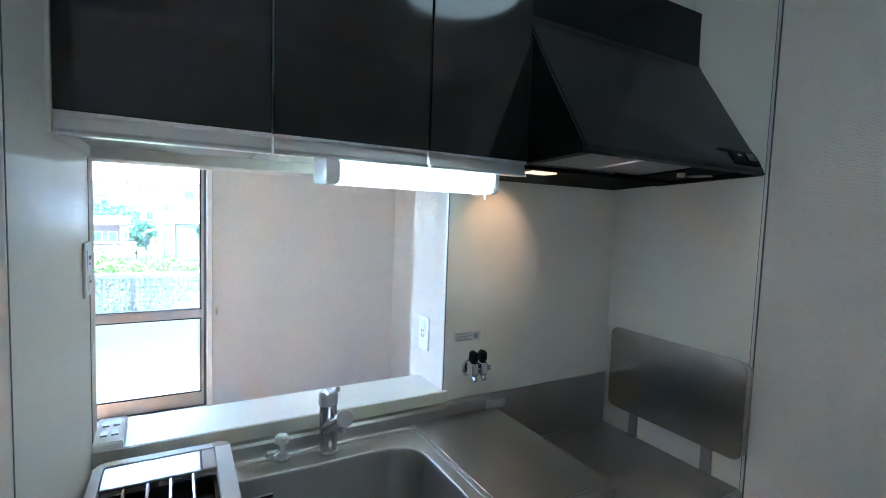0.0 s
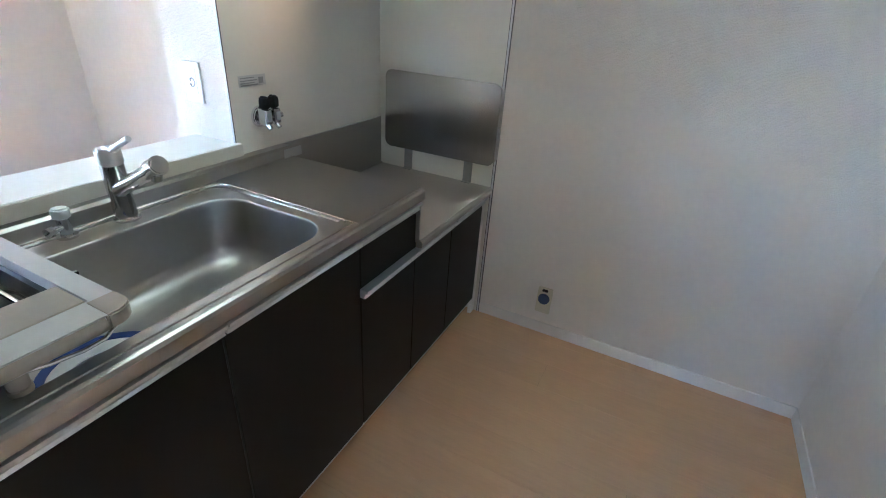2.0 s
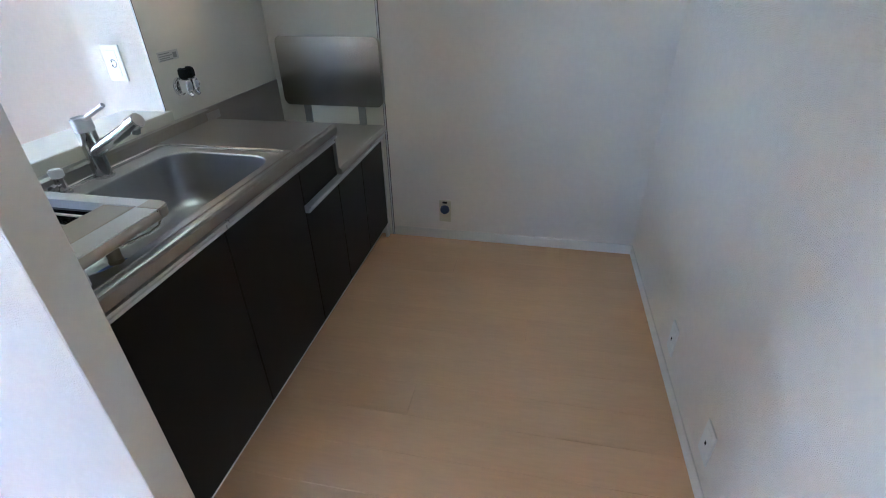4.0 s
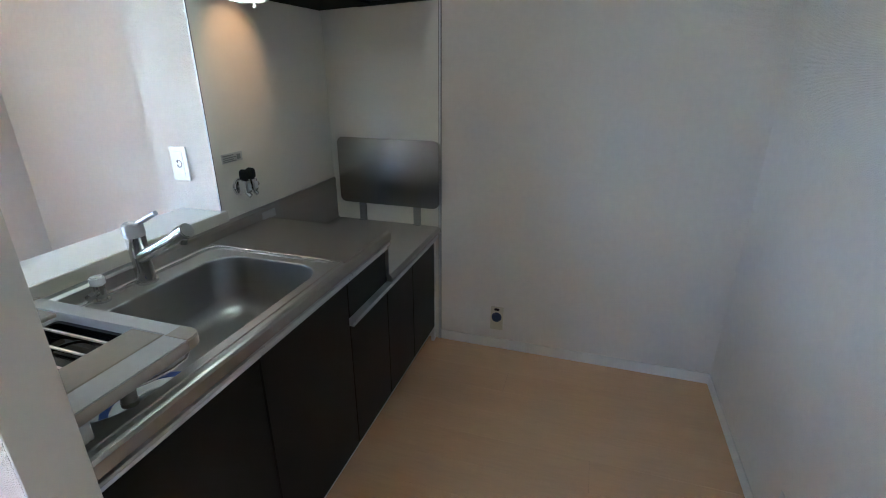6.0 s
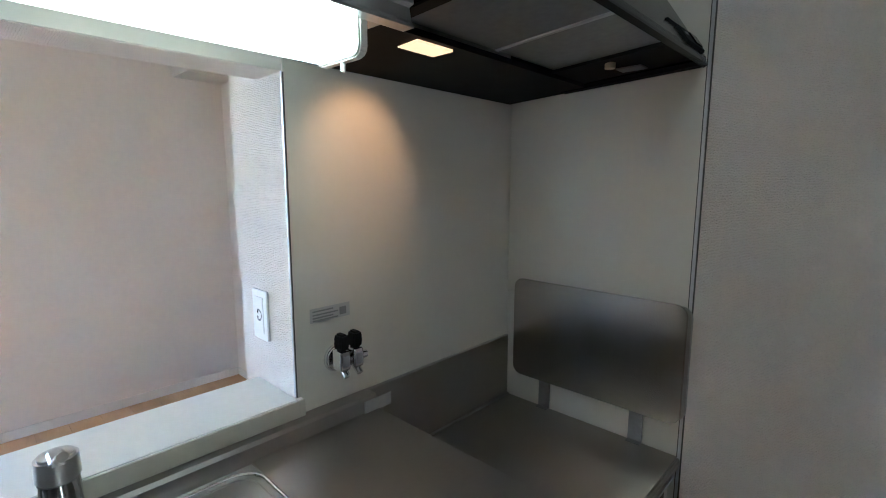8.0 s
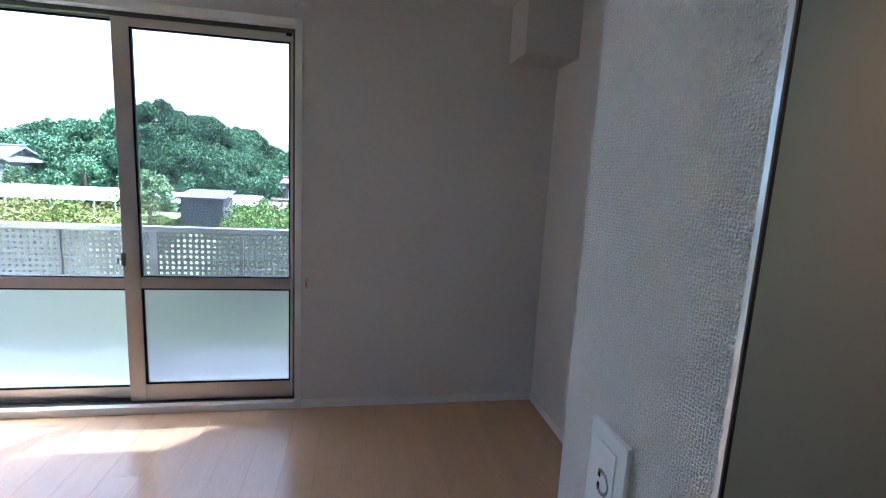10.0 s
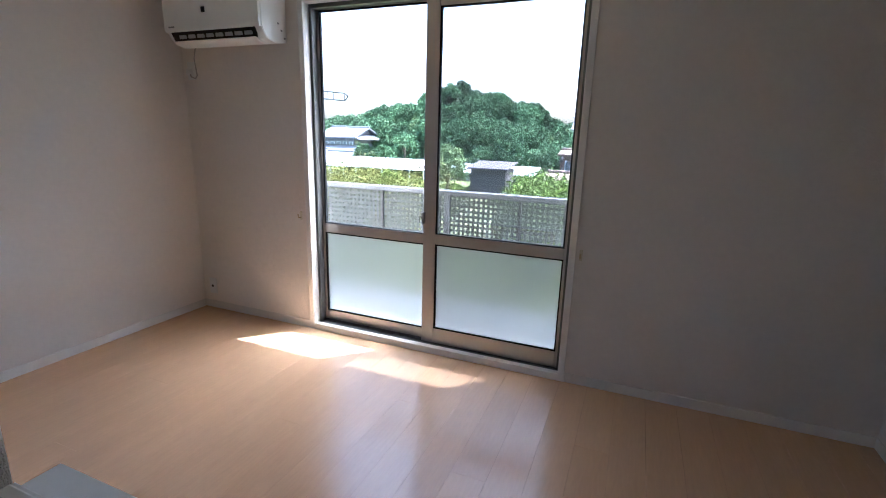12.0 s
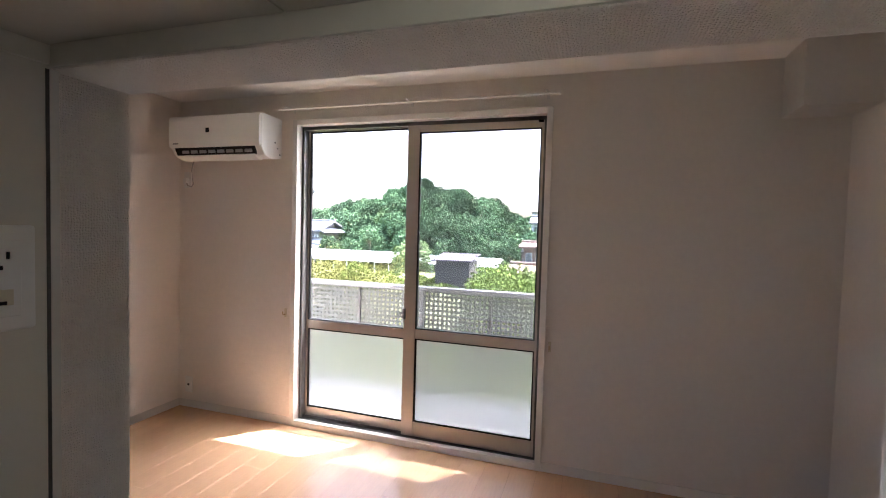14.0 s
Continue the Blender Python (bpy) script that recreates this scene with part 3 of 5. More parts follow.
_r = [(-0.921, -0.522), (-0.915, -0.514), (-0.913, -0.45), (-0.913, -0.118)] + [(-0.963 + 0.050 * u, -0.118 + 0.050 * v) for u, v in _corner] + [(XL + 0.02, -0.068)]
part("drip_ridge", tube([(u, v, TOPZ + 0.0022) for u, v in _r], 0.0030, 8), M_CHROME, sink_top, "bright raised drip edge")
_r2 = [(-0.926, -0.505), (-0.926, -0.124)] + [(-0.969 + 0.043 * u, -0.124 + 0.043 * v) for u, v in _corner] + [(XL + 0.02, -0.081)]
part("drip_groove", tube([(u, v, TOPZ + 0.0006) for u, v in _r2], 0.0026, 6), M_BASIN, sink_top)
part("front_bead", tube([(XL + 0.01, -0.541, TOPZ + 0.0005), (-0.600, -0.541, TOPZ + 0.0005)], 0.0022, 6), M_STEEL, sink_top)
tagp = part("maker_label", box(-1.410, -1.349, BY1 - 0.0115, BY1 - 0.004, 0.716, 0.757, 0.001), M_CARD, sink_top, "small silver label")
part("header", box(-1.410, -1.349, BY1 - 0.0122, BY1 - 0.0115, 0.749, 0.757), M_SOOT, tagp, "black heading bar", smooth=False)
for k, zz in enumerate((0.742, 0.736, 0.730, 0.724)):
    part("print_line", box(-1.405, -1.361 - 0.006 * (k % 2), BY1 - 0.0122, BY1 - 0.0115, zz - 0.0012, zz + 0.0012), M_GREY, tagp, smooth=False)

# drain lid: blue ring round a white disc, lying on the basin floor
lid = thing("drain_lid", (-1.43, -0.345, BZ), "blue-rimmed white round drain lid in the sink", "drain lid")
def disc(cx, cy, r0, r1, z0, z1, n=40):
    return ring([(cx + r1 * math.cos(2 * math.pi * k / n), cy + r1 * math.sin(2 * math.pi * k / n)) for k in range(n)],
                [(cx + r0 * math.cos(2 * math.pi * k / n), cy + r0 * math.sin(2 * math.pi * k / n)) for k in range(n)], "z", z0, z1)
part("rim", disc(-1.43, -0.345, 0.095, 0.112, BZ, BZ + 0.012), M_BLUE, lid, "blue rubber rim")
part("plate", disc(-1.43, -0.345, 0.062, 0.095, BZ, BZ + 0.009), M_WHITE, lid, "white plastic ring")
part("centre", cyl((-1.43, -0.345, BZ), (-1.43, -0.345, BZ + 0.006), 0.062, n=32), M_GREY, lid, "grey centre")

# ---------- stove top ----------
stove_top = thing("stove_worktop", (-0.3, -0.28, 0.60), "low brushed stainless stove shelf with a splash back", "worktop")
part("shelf", box(-0.6005, -0.008, -0.562, -0.014, GASZ - 0.014, GASZ, 0.004, 2), M_STEEL, stove_top)
part("apron", prism([(-0.556, GASZ - 0.003), (-0.565, GASZ - 0.006), (-0.569, GASZ - 0.012), (-0.569, 0.604), (-0.563, 0.600), (-0.545, 0.600), (-0.545, GASZ - 0.006)], "x", -0.6005, -0.008), M_STEEL, stove_top, smooth=False)
part("splash_back", box(-0.5965, -0.012, -0.016, -0.005, GASZ - 0.01, 0.839, 0.002), M_STEEL, stove_top)
part("seam", box(-0.5965, -0.012, -0.024, -0.016, GASZ - 0.002, GASZ + 0.006, 0.002), M_STEEL, stove_top)
part("sticker", box(-0.640, -0.560, -0.0565, -0.0535, 0.803, 0.834, 0.001), M_CARD, sink_top, "pale grey sticker")

# ---------- steel heat shield standing beside the stove place ----------
shield = thing("heat_shield", (-0.02, -0.30, GASZ), "rounded stainless heat shield on two feet", "heat shield")
part("plate", prism(rounded(-0.566, -0.048, 0.722, 1.041, 0.030, 6), "x", -0.030, -0.022, 0.0015), M_PLATE, shield)
part("rear_frame", ring(rounded(-0.574, -0.052, 0.730, 1.035, 0.030, 6), rounded(-0.556, -0.070, 0.748, 1.017, 0.02, 6), "x", -0.021, -0.008), M_STEEL, shield)
for yy in (-0.158, -0.449):
    part("foot", joined(box(-0.013, -0.006, yy - 0.019, yy + 0.019, GASZ, 0.78, 0.001), box(-0.028, -0.006, yy - 0.019, yy + 0.019, GASZ, GASZ + 0.003)), M_FILTER, shield, "flat grey steel foot")

# ---------- mixer tap ----------
tap = thing("mixer_tap", (-1.196, -0.100, TOPZ), "chrome single-lever kitchen mixer tap", "tap")
part("base_ring", cyl((-1.194, -0.100, TOPZ), (-1.194, -0.100, TOPZ + 0.008), 0.029, n=28, bevel=0.002), M_CHROME, tap)
part("column", cyl((-1.194, -0.100, TOPZ + 0.008), (-1.197, -0.100, 0.936), 0.0235, 0.0245, n=28), M_CHROME, tap)
part("head", joined(cyl((-1.197, -0.100, 0.936), (-1.197, -0.099, 0.973), 0.0265, 0.0255, n=28, bevel=0.004)), M_ALU, tap, "satin chrome head")
part("lever", joined(tube([(-1.197, -0.112, 0.969), (-1.198, -0.145, 0.985), (-1.199, -0.172, 0.999), (-1.199, -0.192, 1.009)], 0.0065, 10),
                     box(-1.208, -1.188, -0.130, -0.095, 0.967, 0.977, 0.003)), M_ALU, tap, "satin lever")
spout = part("spout", cyl((-1.199, -0.105, 0.876), (-1.212, -0.288, 0.972), 0.0175, 0.0165, n=24, bevel=0.002), M_CHROME, tap)
part("shower_head", cyl((-1.2105, -0.266, 0.961), (-1.2128, -0.300, 0.979), 0.0205, 0.0195, n=24, bevel=0.003), M_CHROME, spout)
part("nozzle", cyl((-1.212, -0.284, 0.968), (-1.212, -0.277, 0.942), 0.0125, 0.012, n=16, bevel=0.001), M_CHROME, spout)

# small stop valve with a white cap
valve = thing("stop_valve", (-1.316, -0.090, TOPZ), "small chrome stop valve with a white cap", "valve")
part("body", joined(cyl((-1.316, -0.090, TOPZ), (-1.316, -0.090, TOPZ + 0.006), 0.020, n=20), cyl((-1.316, -0.090, TOPZ + 0.006), (-1.316, -0.090, 0.846), 0.0125, n=18)), M_CHROME, valve)
part("branch", joined(cyl((-1.316, -0.092, 0.829), (-1.346, -0.100, 0.829), 0.007, n=12), cyl((-1.342, -0.099, 0.829), (-1.356, -0.103, 0.829), 0.010, n=6)), M_CHROME, valve, "chrome hose branch")
part("cap", cyl((-1.316, -0.090, 0.844), (-1.315, -0.088, 0.869), 0.0165, 0.0175, n=20, bevel=0.004), M_WHITE, valve, "white cap")

# ---------- dish rack over the basin ----------
RZ = 0.869
rack = thing("dish_rack", (-1.58, -0.30, TOPZ), "grey plastic dish rack with steel bars over the sink", "dish rack")
part("frame", ring(rounded(-1.718, -1.440, -0.532, -0.060, 0.030, 5), rounded(-1.698, -1.474, -0.476, -0.084, 0.004, 5), "z", RZ - 0.022, RZ), M_RACKTOP, rack)
part("corner_cap", prism([(-1.482, -0.478), (-1.437, -0.478), (-1.437, -0.508), (-1.441, -0.521), (-1.450, -0.531), (-1.462, -0.536), (-1.482, -0.537)], "z", RZ - 0.024, RZ + 0.0012, 0.003), M_RACKTAN, rack, "taupe corner cap")
part("corner_cap", prism([(-1.482, -0.086), (-1.437, -0.086), (-1.437, -0.080), (-1.441, -0.069), (-1.450, -0.060), (-1.462, -0.056), (-1.482, -0.055)], "z", RZ - 0.024, RZ + 0.0012, 0.003), M_RACKTAN, rack, "taupe corner cap")
part("front_tray", box(-1.697, -1.4755, -0.472, -0.392, RZ - 0.012, RZ - 0.001, 0.002), M_RACKTAN, rack, "taupe front tray")
part("rear_tray", box(-1.697, -1.506, -0.182, -0.085, RZ - 0.010, RZ - 0.002, 0.002), M_STEEL, rack, "steel rear strip")
part("rear_block", box(-1.5055, -1.4755, -0.182, -0.085, RZ - 0.012, RZ - 0.0015, 0.002), M_RACKTAN, rack, "taupe rear block")
# added black sheet and rim: the sink's shade below the bars, as a shape
shade_sheet = part("drip_tray", joined(ring(rounded(-1.697, -1.4755, -0.395, -0.180, 0.012, 5), rounded(-1.688, -1.484, -0.386, -0.189, 0.010, 5), "z", RZ - 0.040, RZ - 0.020), box(-1.694, -1.478, -0.392, -0.183, RZ - 0.043, RZ - 0.039)), M_GLOSS, rack, "added black sheet standing for the shaded sink below")
part("shade_sheet_rim", ring(rounded(-1.640, -1.492, -0.376, -0.250, 0.050, 6), rounded(-1.637, -1.495, -0.373, -0.253, 0.047, 6), "z", RZ - 0.0395, RZ - 0.036), M_GLOSS, shade_sheet)
part("front_bar", prism([(-0.530, RZ - 0.002), (-0.537, RZ - 0.006), (-0.541, RZ - 0.013), (-0.540, RZ - 0.020), (-0.534, RZ - 0.025), (-0.524, RZ - 0.0255), (-0.520, RZ - 0.0221)], "x", -1.716, -1.484), M_RACKTAN, rack, "taupe front edge")
for k in range(4):
    xx = -1.652 + k * 0.043
    part("bar", tube([(xx, -0.393, RZ - 0.010), (xx, -0.180, RZ - 0.008)], 0.0038, 8), M_CHROME, rack, "steel bar")
for xx in (-1.694,):
    part("side_rod", tube([(xx, -0.393, RZ - 0.012), (xx, -0.18, RZ - 0.012)], 0.003, 8), M_CHROME, rack)
part("leg", joined(cyl((-1.592, -0.504, TOPZ), (-1.592, -0.504, RZ - 0.02), 0.0125, 0.0145, n=18), cyl((-1.592, -0.504, TOPZ), (-1.592, -0.504, TOPZ + 0.008), 0.0145, n=18)), M_RACKTAN, rack, "taupe round leg")
part("leg", cyl((-1.602, -0.085, TOPZ), (-1.602, -0.085, RZ - 0.02), 0.0125, n=18), M_RACKTAN, rack, "taupe round leg")
part("bracket", box(-1.716, -1.672, -0.526, -0.488, TOPZ, RZ - 0.02, 0.003), M_RACKTOP, rack, "grey end bracket")
part("wire_loop", tube([(-1.592, -0.508, 0.832), (-1.560, -0.526, 0.834), (-1.522, -0.536, 0.835), (-1.492, -0.534, 0.835), (-1.470, -0.522, 0.838), (-1.458, -0.508, 0.846), (-1.455, -0.498, 0.850)], 0.0032, 8), M_CHROME, rack, "chrome wire loop")

# ---------- upper cabinets ----------
UY, UZ, UT = -0.372, 1.588, 2.29
M_UNDER = mat("cabinet_underside", (0.62, 0.60, 0.55), rough=0.18, var=0.02)
_edges = [(XL + 0.010, -1.393), (-1.390, -1.054), (-1.051, -0.772)]
for k, (x0, x1) in enumerate(_edges):
    cab = thing("wall_cabinet", ((x0 + x1) / 2, -0.19, UZ), "glossy black wall cabinet with an aluminium grip along its bottom", "cabinet", group="wall cabinets over the hatch")
    part("body", box(x0, x1, UY + 0.019, -0.006, UZ, UT), M_UNDER, cab, "cream carcass", smooth=False)
    d = part("door", box(x0 + 0.001, x1 - 0.001, UY, UY + 0.018, UZ + 0.016, UT, 0.0012), M_GLOSS, cab, "glossy black door", smooth=False)
    part("handle", prism([(UY - 0.003, UZ + 0.016), (UY - 0.003, UZ + 0.011), (UY + 0.006, UZ + 0.008), (UY + 0.002, UZ - 0.012), (UY - 0.004, UZ - 0.018), (UY - 0.004, UZ - 0.022), (UY + 0.020, UZ - 0.022), (UY + 0.020, UZ + 0.016)], "x", x0 + 0.001, x1 - 0.001), M_ALU, d, "satin aluminium grip rail", smooth=False)
structure("filler_cabinet", box(XL + 0.004, XL + 0.0095, UY - 0.002, -0.004, UZ - 0.022, UT), M_PANEL, "cream filler beside the wall cabinets", "trim")

# under-cabinet fluorescent light
lamp = thing("cabinet_light", (-1.04, -0.29, UZ), "lit fluorescent light under the wall cabinets", "light")
LX0, LX1 = -1.280, -0.836
part("end_cap", prism(rounded(-0.350, -0.235, 1.518, 1.587, 0.016, 4), "x", LX0, LX0 + 0.030, 0.003), M_WHITE, lamp, "white end cap")
part("end_cap", prism(rounded(-0.350, -0.235, 1.518, 1.587, 0.016, 4), "x", LX1 - 0.016, LX1, 0.003), M_WHITE, lamp, "white end cap")
part("cover", prism(rounded(-0.347, -0.238, 1.521, 1.584, 0.018, 5), "x", LX0 + 0.031, LX1 - 0.017), M_TUBE, lamp, "glowing white cover")
part("pull_switch", cyl((-0.845, -0.30, 1.522), (-0.845, -0.30, 1.505), 0.004, n=10), M_WHITE, lamp)

# round kitchen ceiling light, mirrored in the cabinet doors
dome = thing("ceiling_light", (-0.72, -0.81, H), "lit round white ceiling light of the kitchen", "light")
part("base", cyl((-0.72, -0.81, H - 0.001), (-0.72, -0.81, H - 0.022), 0.215, n=40, bevel=0.004), M_WHITE, dome, "white base plate")
part("diffuser", joined(cyl((-0.72, -0.81, H - 0.023), (-0.72, -0.81, H - 0.060), 0.200, 0.195, n=40), cyl((-0.72, -0.81, H - 0.0601), (-0.72, -0.81, H - 0.080), 0.195, 0.150, n=40)), M_DOME, dome, "glowing white dome")

# ---------- range hood ----------
hood = thing("range_hood", (-0.375, -0.28, 1.60), "black sloping range hood with a lit lamp", "range hood")
HX0, HX1 = -0.766, -0.012
t_ = 0.006
side = [(-0.006, 1.596), (-0.006, 2.165), (-0.325, 2.165), (-0.330, 1.985), (-0.338, 1.972), (-0.556, 1.634), (-0.560, 1.618), (-0.552, 1.612)]
part("side_panel", prism(side, "x", HX0 + 0.002, HX0 + t_), M_BLACK, hood, smooth=False)
part("side_panel", prism(side, "x", HX1 - t_, HX1 - 0.002), M_BLACK, hood, smooth=False)
slope = prism([(-0.332, 1.990), (-0.341, 1.972), (-0.559, 1.634), (-0.563, 1.617), (-0.554, 1.611), (-0.540, 1.634), (-0.330, 1.962), (-0.322, 1.990)], "x", HX0, HX1)
bmesh.ops.bevel(slope, geom=[e for e in slope.edges if abs(e.verts[0].co.x - e.verts[1].co.x) < 1e-6 and min(v.co.y for v in e.verts) < -0.33 and (e.verts[0].co - e.verts[1].co).length > 0.1], offset=0.010, segments=4, affect="EDGES")
part("sloping_front", slope, M_BLACK, hood)
part("upper_front", box(HX0 + t_, HX1 - t_, -0.330, -0.320, 1.985, 2.165, 0.001), M_BLACK, hood)
part("top_cover", box(HX0 + t_, HX1 - t_, -0.319, -0.006, 2.155, 2.165), M_BLACK, hood)
part("duct_plate", box(HX0 + 0.01, HX1, -0.30, -0.006, 2.167, H - 0.002), M_PANEL, hood, "cream duct cover")
part("bottom_tray", prism([(-0.006, 1.586), (-0.006, 1.602), (-0.27, 1.612), (-0.27, 1.600)], "x", HX0 + t_, HX1 - t_), M_SOOT, hood, "matt black tray")
for x0 in (HX0 + t_, HX1 - t_ - 0.026):
    part("bottom_rim", prism([(-0.20, 1.594), (-0.550, 1.611), (-0.550, 1.622), (-0.20, 1.606)], "x", x0, x0 + 0.026), M_SOOT, hood)
part("filter", prism([(-0.275, 1.616), (-0.537, 1.634), (-0.537, 1.640), (-0.275, 1.622)], "x", HX0 + 0.012, -0.215), M_FILTER, hood, "grey metal filter")
part("filter_seam", prism([(-0.28, 1.613), (-0.535, 1.630), (-0.535, 1.635), (-0.28, 1.618)], "x", -0.455, -0.447), M_ALU, hood)
part("fan_cover", prism([(-0.205, 1.606), (-0.535, 1.626), (-0.535, 1.68), (-0.205, 1.66)], "x", -0.212, HX1 - 0.032), M_SOOT, hood, "matt black fan cover")
part("screw_knob", cyl((-0.175, -0.40, 1.606), (-0.175, -0.40, 1.622), 0.012, n=18), M_IVORY, hood, "ivory screw knob")
part("hang_tag", box(-0.145, -0.105, -0.46, -0.40, 1.608, 1.612, 0.001), M_GREY, hood, "grey hanging tag")
part("lamp_glass", box(-0.655, -0.560, -0.258, -0.203, 1.5945, 1.602, 0.001), M_BULB, hood, "glowing orange lamp glass")
def on_slope(a0, a1, d0, d1):
    """An outline lying on the hood's slope, a metres up it and d metres off it."""
    return [(-0.559 + 0.542 * a - 0.840 * d, 1.634 + 0.840 * a + 0.542 * d) for a, d in ((a0, d0), (a1, d0), (a1, d1), (a0, d1))]


sw = part("switch_panel", prism(on_slope(0.006, 0.052, -0.002, 0.006), "x", -0.158, -0.030, 0.002), M_SOOT, hood, "black switch panel")
part("switch", prism(on_slope(0.030, 0.036, 0.006, 0.0075), "x", -0.135, -0.118), M_GREY, sw)
part("switch", prism(on_slope(0.014, 0.044, 0.006, 0.009), "x", -0.095, -0.045, 0.001), M_BLACK, sw)
hl = bpy.data.lights.new("hood_lamp", "SPOT")
hl.energy, hl.color, hl.spot_size, hl.spot_blend, hl.shadow_soft_size = 0.075, (1.0, 0.50, 0.20), radians(75), 0.8, 0.03
hood_lamp = new("hood_lamp", hl)
hood_lamp.matrix_world = look((-0.607, -0.215, 1.588), (-0.607, -0.01, 1.42))

# ---------- wall fittings of the kitchen ----------
def plate(name, o, u, w, h, d, label, category, slots=True):
    """A wall plate at o, facing along u (x or y axis), with a rounded insert and slots."""
    ax, sg = u
    def bx(a0, a1, z0, z1, d0, d1, bv=0.0, seg=1):
        lo, hi = sorted((d0 * sg, d1 * sg))
        return box(o[0] + lo, o[0] + hi, o[1] + a0, o[1] + a1, o[2] + z0, o[2] + z1, bv, seg) if ax == "x" else box(o[0] + a0, o[0] + a1, o[1] + lo, o[1] + hi, o[2] + z0, o[2] + z1, bv, seg)
    t = thing(name, o, label, category)
    part("cover_plate", bx(-w / 2, w / 2, -h / 2, h / 2, 0, d, 0.004, 2), M_WHITE, t)
    ins = part("insert", bx(-w * 0.28, w * 0.28, -h * 0.36, h * 0.36, d, d + 0.0015, 0.0006), M_WHITE, t)
    return t, ins, bx, d + 0.0015


jack, ins, bx, dd = plate("wall_outlet", (XJ, 0.133, 1.040), ("x", -1), 0.070, 0.118, 0.008, "white single wall outlet on the hatch cheek", "outlet")
part("socket_ring", joined(*[bx(0.0 + 0.012 * math.cos(radians(a)) - 0.001, 0.012 * math.cos(radians(a)) + 0.001, 0.012 * math.sin(radians(a)) - 0.002, 0.012 * math.sin(radians(a)) + 0.002, dd, dd + 0.001) for a in range(60, 301, 20)]), M_GREY, ins, smooth=False)
for z in (-0.007, 0.007):
    part("slot", bx(0.004, 0.008, z - 0.0035, z + 0.0035, dd, dd + 0.0008), M_SOOT, ins, smooth=False)
jack2, ins, bx, dd = plate("double_outlet", (XL + 0.004, -0.057, 1.314), ("x", 1), 0.072, 0.120, 0.007, "cream double outlet with earth sockets on the panel", "outlet")
for y in (-0.009, 0.007):
    part("slot", bx(y - 0.0016, y + 0.0016, 0.022, 0.030, dd, dd + 0.0008), M_SOOT, ins, smooth=False)
part("earth_hole", bx(-0.004, 0.002, 0.010, 0.015, dd, dd + 0.0008), M_SOOT, ins, smooth=False)
part("earth_door", bx(-0.012, 0.012, -0.030, -0.012, dd, dd + 0.001, 0.0005), M_IVORY, ins)
part("latch_slot", bx(-0.006, 0.005, -0.029, -0.025, dd + 0.001, dd + 0.0018), M_SOOT, ins, smooth=False)

gas_out = thing("gas_outlet", (0.0, -0.866, 0.172), "white wall plate with a round navy cap", "outlet")
part("cover_plate", box(-0.012, 0.0, -0.898, -0.834, 0.110, 0.236, 0.004, 2), M_IVORY, gas_out)
part("cap", cyl((-0.012, -0.866, 0.185), (-0.026, -0.866, 0.185), 0.026, 0.023, n=28, bevel=0.003), M_NAVY, gas_out, "round navy cap")
part("top_tab", box(-0.020, -0.012, -0.878, -0.854, 0.222, 0.232, 0.001), M_SOOT, gas_out)
for (xx, zz) in ((-0.86, 0.17), (-1.295, 0.175)):
    o, i_, b_, d_ = plate("low_outlet", (xx, YS, zz), ("y", 1), 0.070, 0.118, 0.006, "white wall outlet low on the wall", "outlet")
    part("slot", b_(-0.004, 0.004, -0.008, 0.004, d_, d_ + 0.0008), M_SOOT, i_, smooth=False)

# gas cocks: chrome rose, body and two black handles
cock = thing("gas_cock", (-0.68, -0.004, 0.945), "chrome twin gas cock with black handles", "gas cock")
part("rose", cyl((-0.682, -0.004, 0.944), (-0.682, -0.016, 0.944), 0.034, 0.030, n=28, bevel=0.003), M_CHROME, cock)
part("body", joined(cyl((-0.682, -0.010, 0.944), (-0.680, -0.040, 0.946), 0.015, n=18), cyl((-0.702, -0.038, 0.944), (-0.636, -0.038, 0.944), 0.012, n=18)), M_CHROME, cock)
for xx in (-0.691, -0.655):
    valve_body = part("valve_body", box(xx - 0.0135, xx + 0.0135, -0.060, -0.024, 0.926, 0.972, 0.006, 3), M_CHROME, cock, "chrome valve body")
    part("face_plate", box(xx - 0.009, xx + 0.009, -0.0625, -0.060, 0.936, 0.962, 0.001), M_ALU, valve_body)
    part("handle", prism([(xx - 0.0115, 0.973), (xx + 0.0115, 0.973), (xx + 0.0135, 0.994), (xx + 0.009, 1.010), (xx - 0.009, 1.010), (xx - 0.0135, 0.994)], "y", -0.058, -0.030, 0.004), M_SOOT, cock, "black handle")
    part("nozzle", cyl((xx, -0.046, 0.928), (xx, -0.062, 0.914), 0.0095, 0.008, n=14), M_CHROME, cock)
part("side_cap", cyl((-0.638, -0.040, 0.946), (-0.622, -0.042, 0.946), 0.011, 0.009, n=14), M_CHROME, cock)
gl = thing("gas_label", (-0.69, -0.004, 1.05), "small silver notice label above the gas cock", "label")
part("card", box(-0.744, -0.640, -0.0055, -0.0042, 1.036, 1.068), M_CARD, gl, smooth=False)
for k, zz in enumerate((1.061, 1.053, 1.046, 1.040)):
    part("print_line", box(-0.738, -0.685 + 0.012 * (k % 2), -0.0063, -0.0055, zz - 0.0016, zz + 0.0016), M_GREY, gl, smooth=False)
part("print_line", box(-0.668, -0.650, -0.0063, -0.0055, 1.042, 1.060), M_GREY, gl, smooth=False)

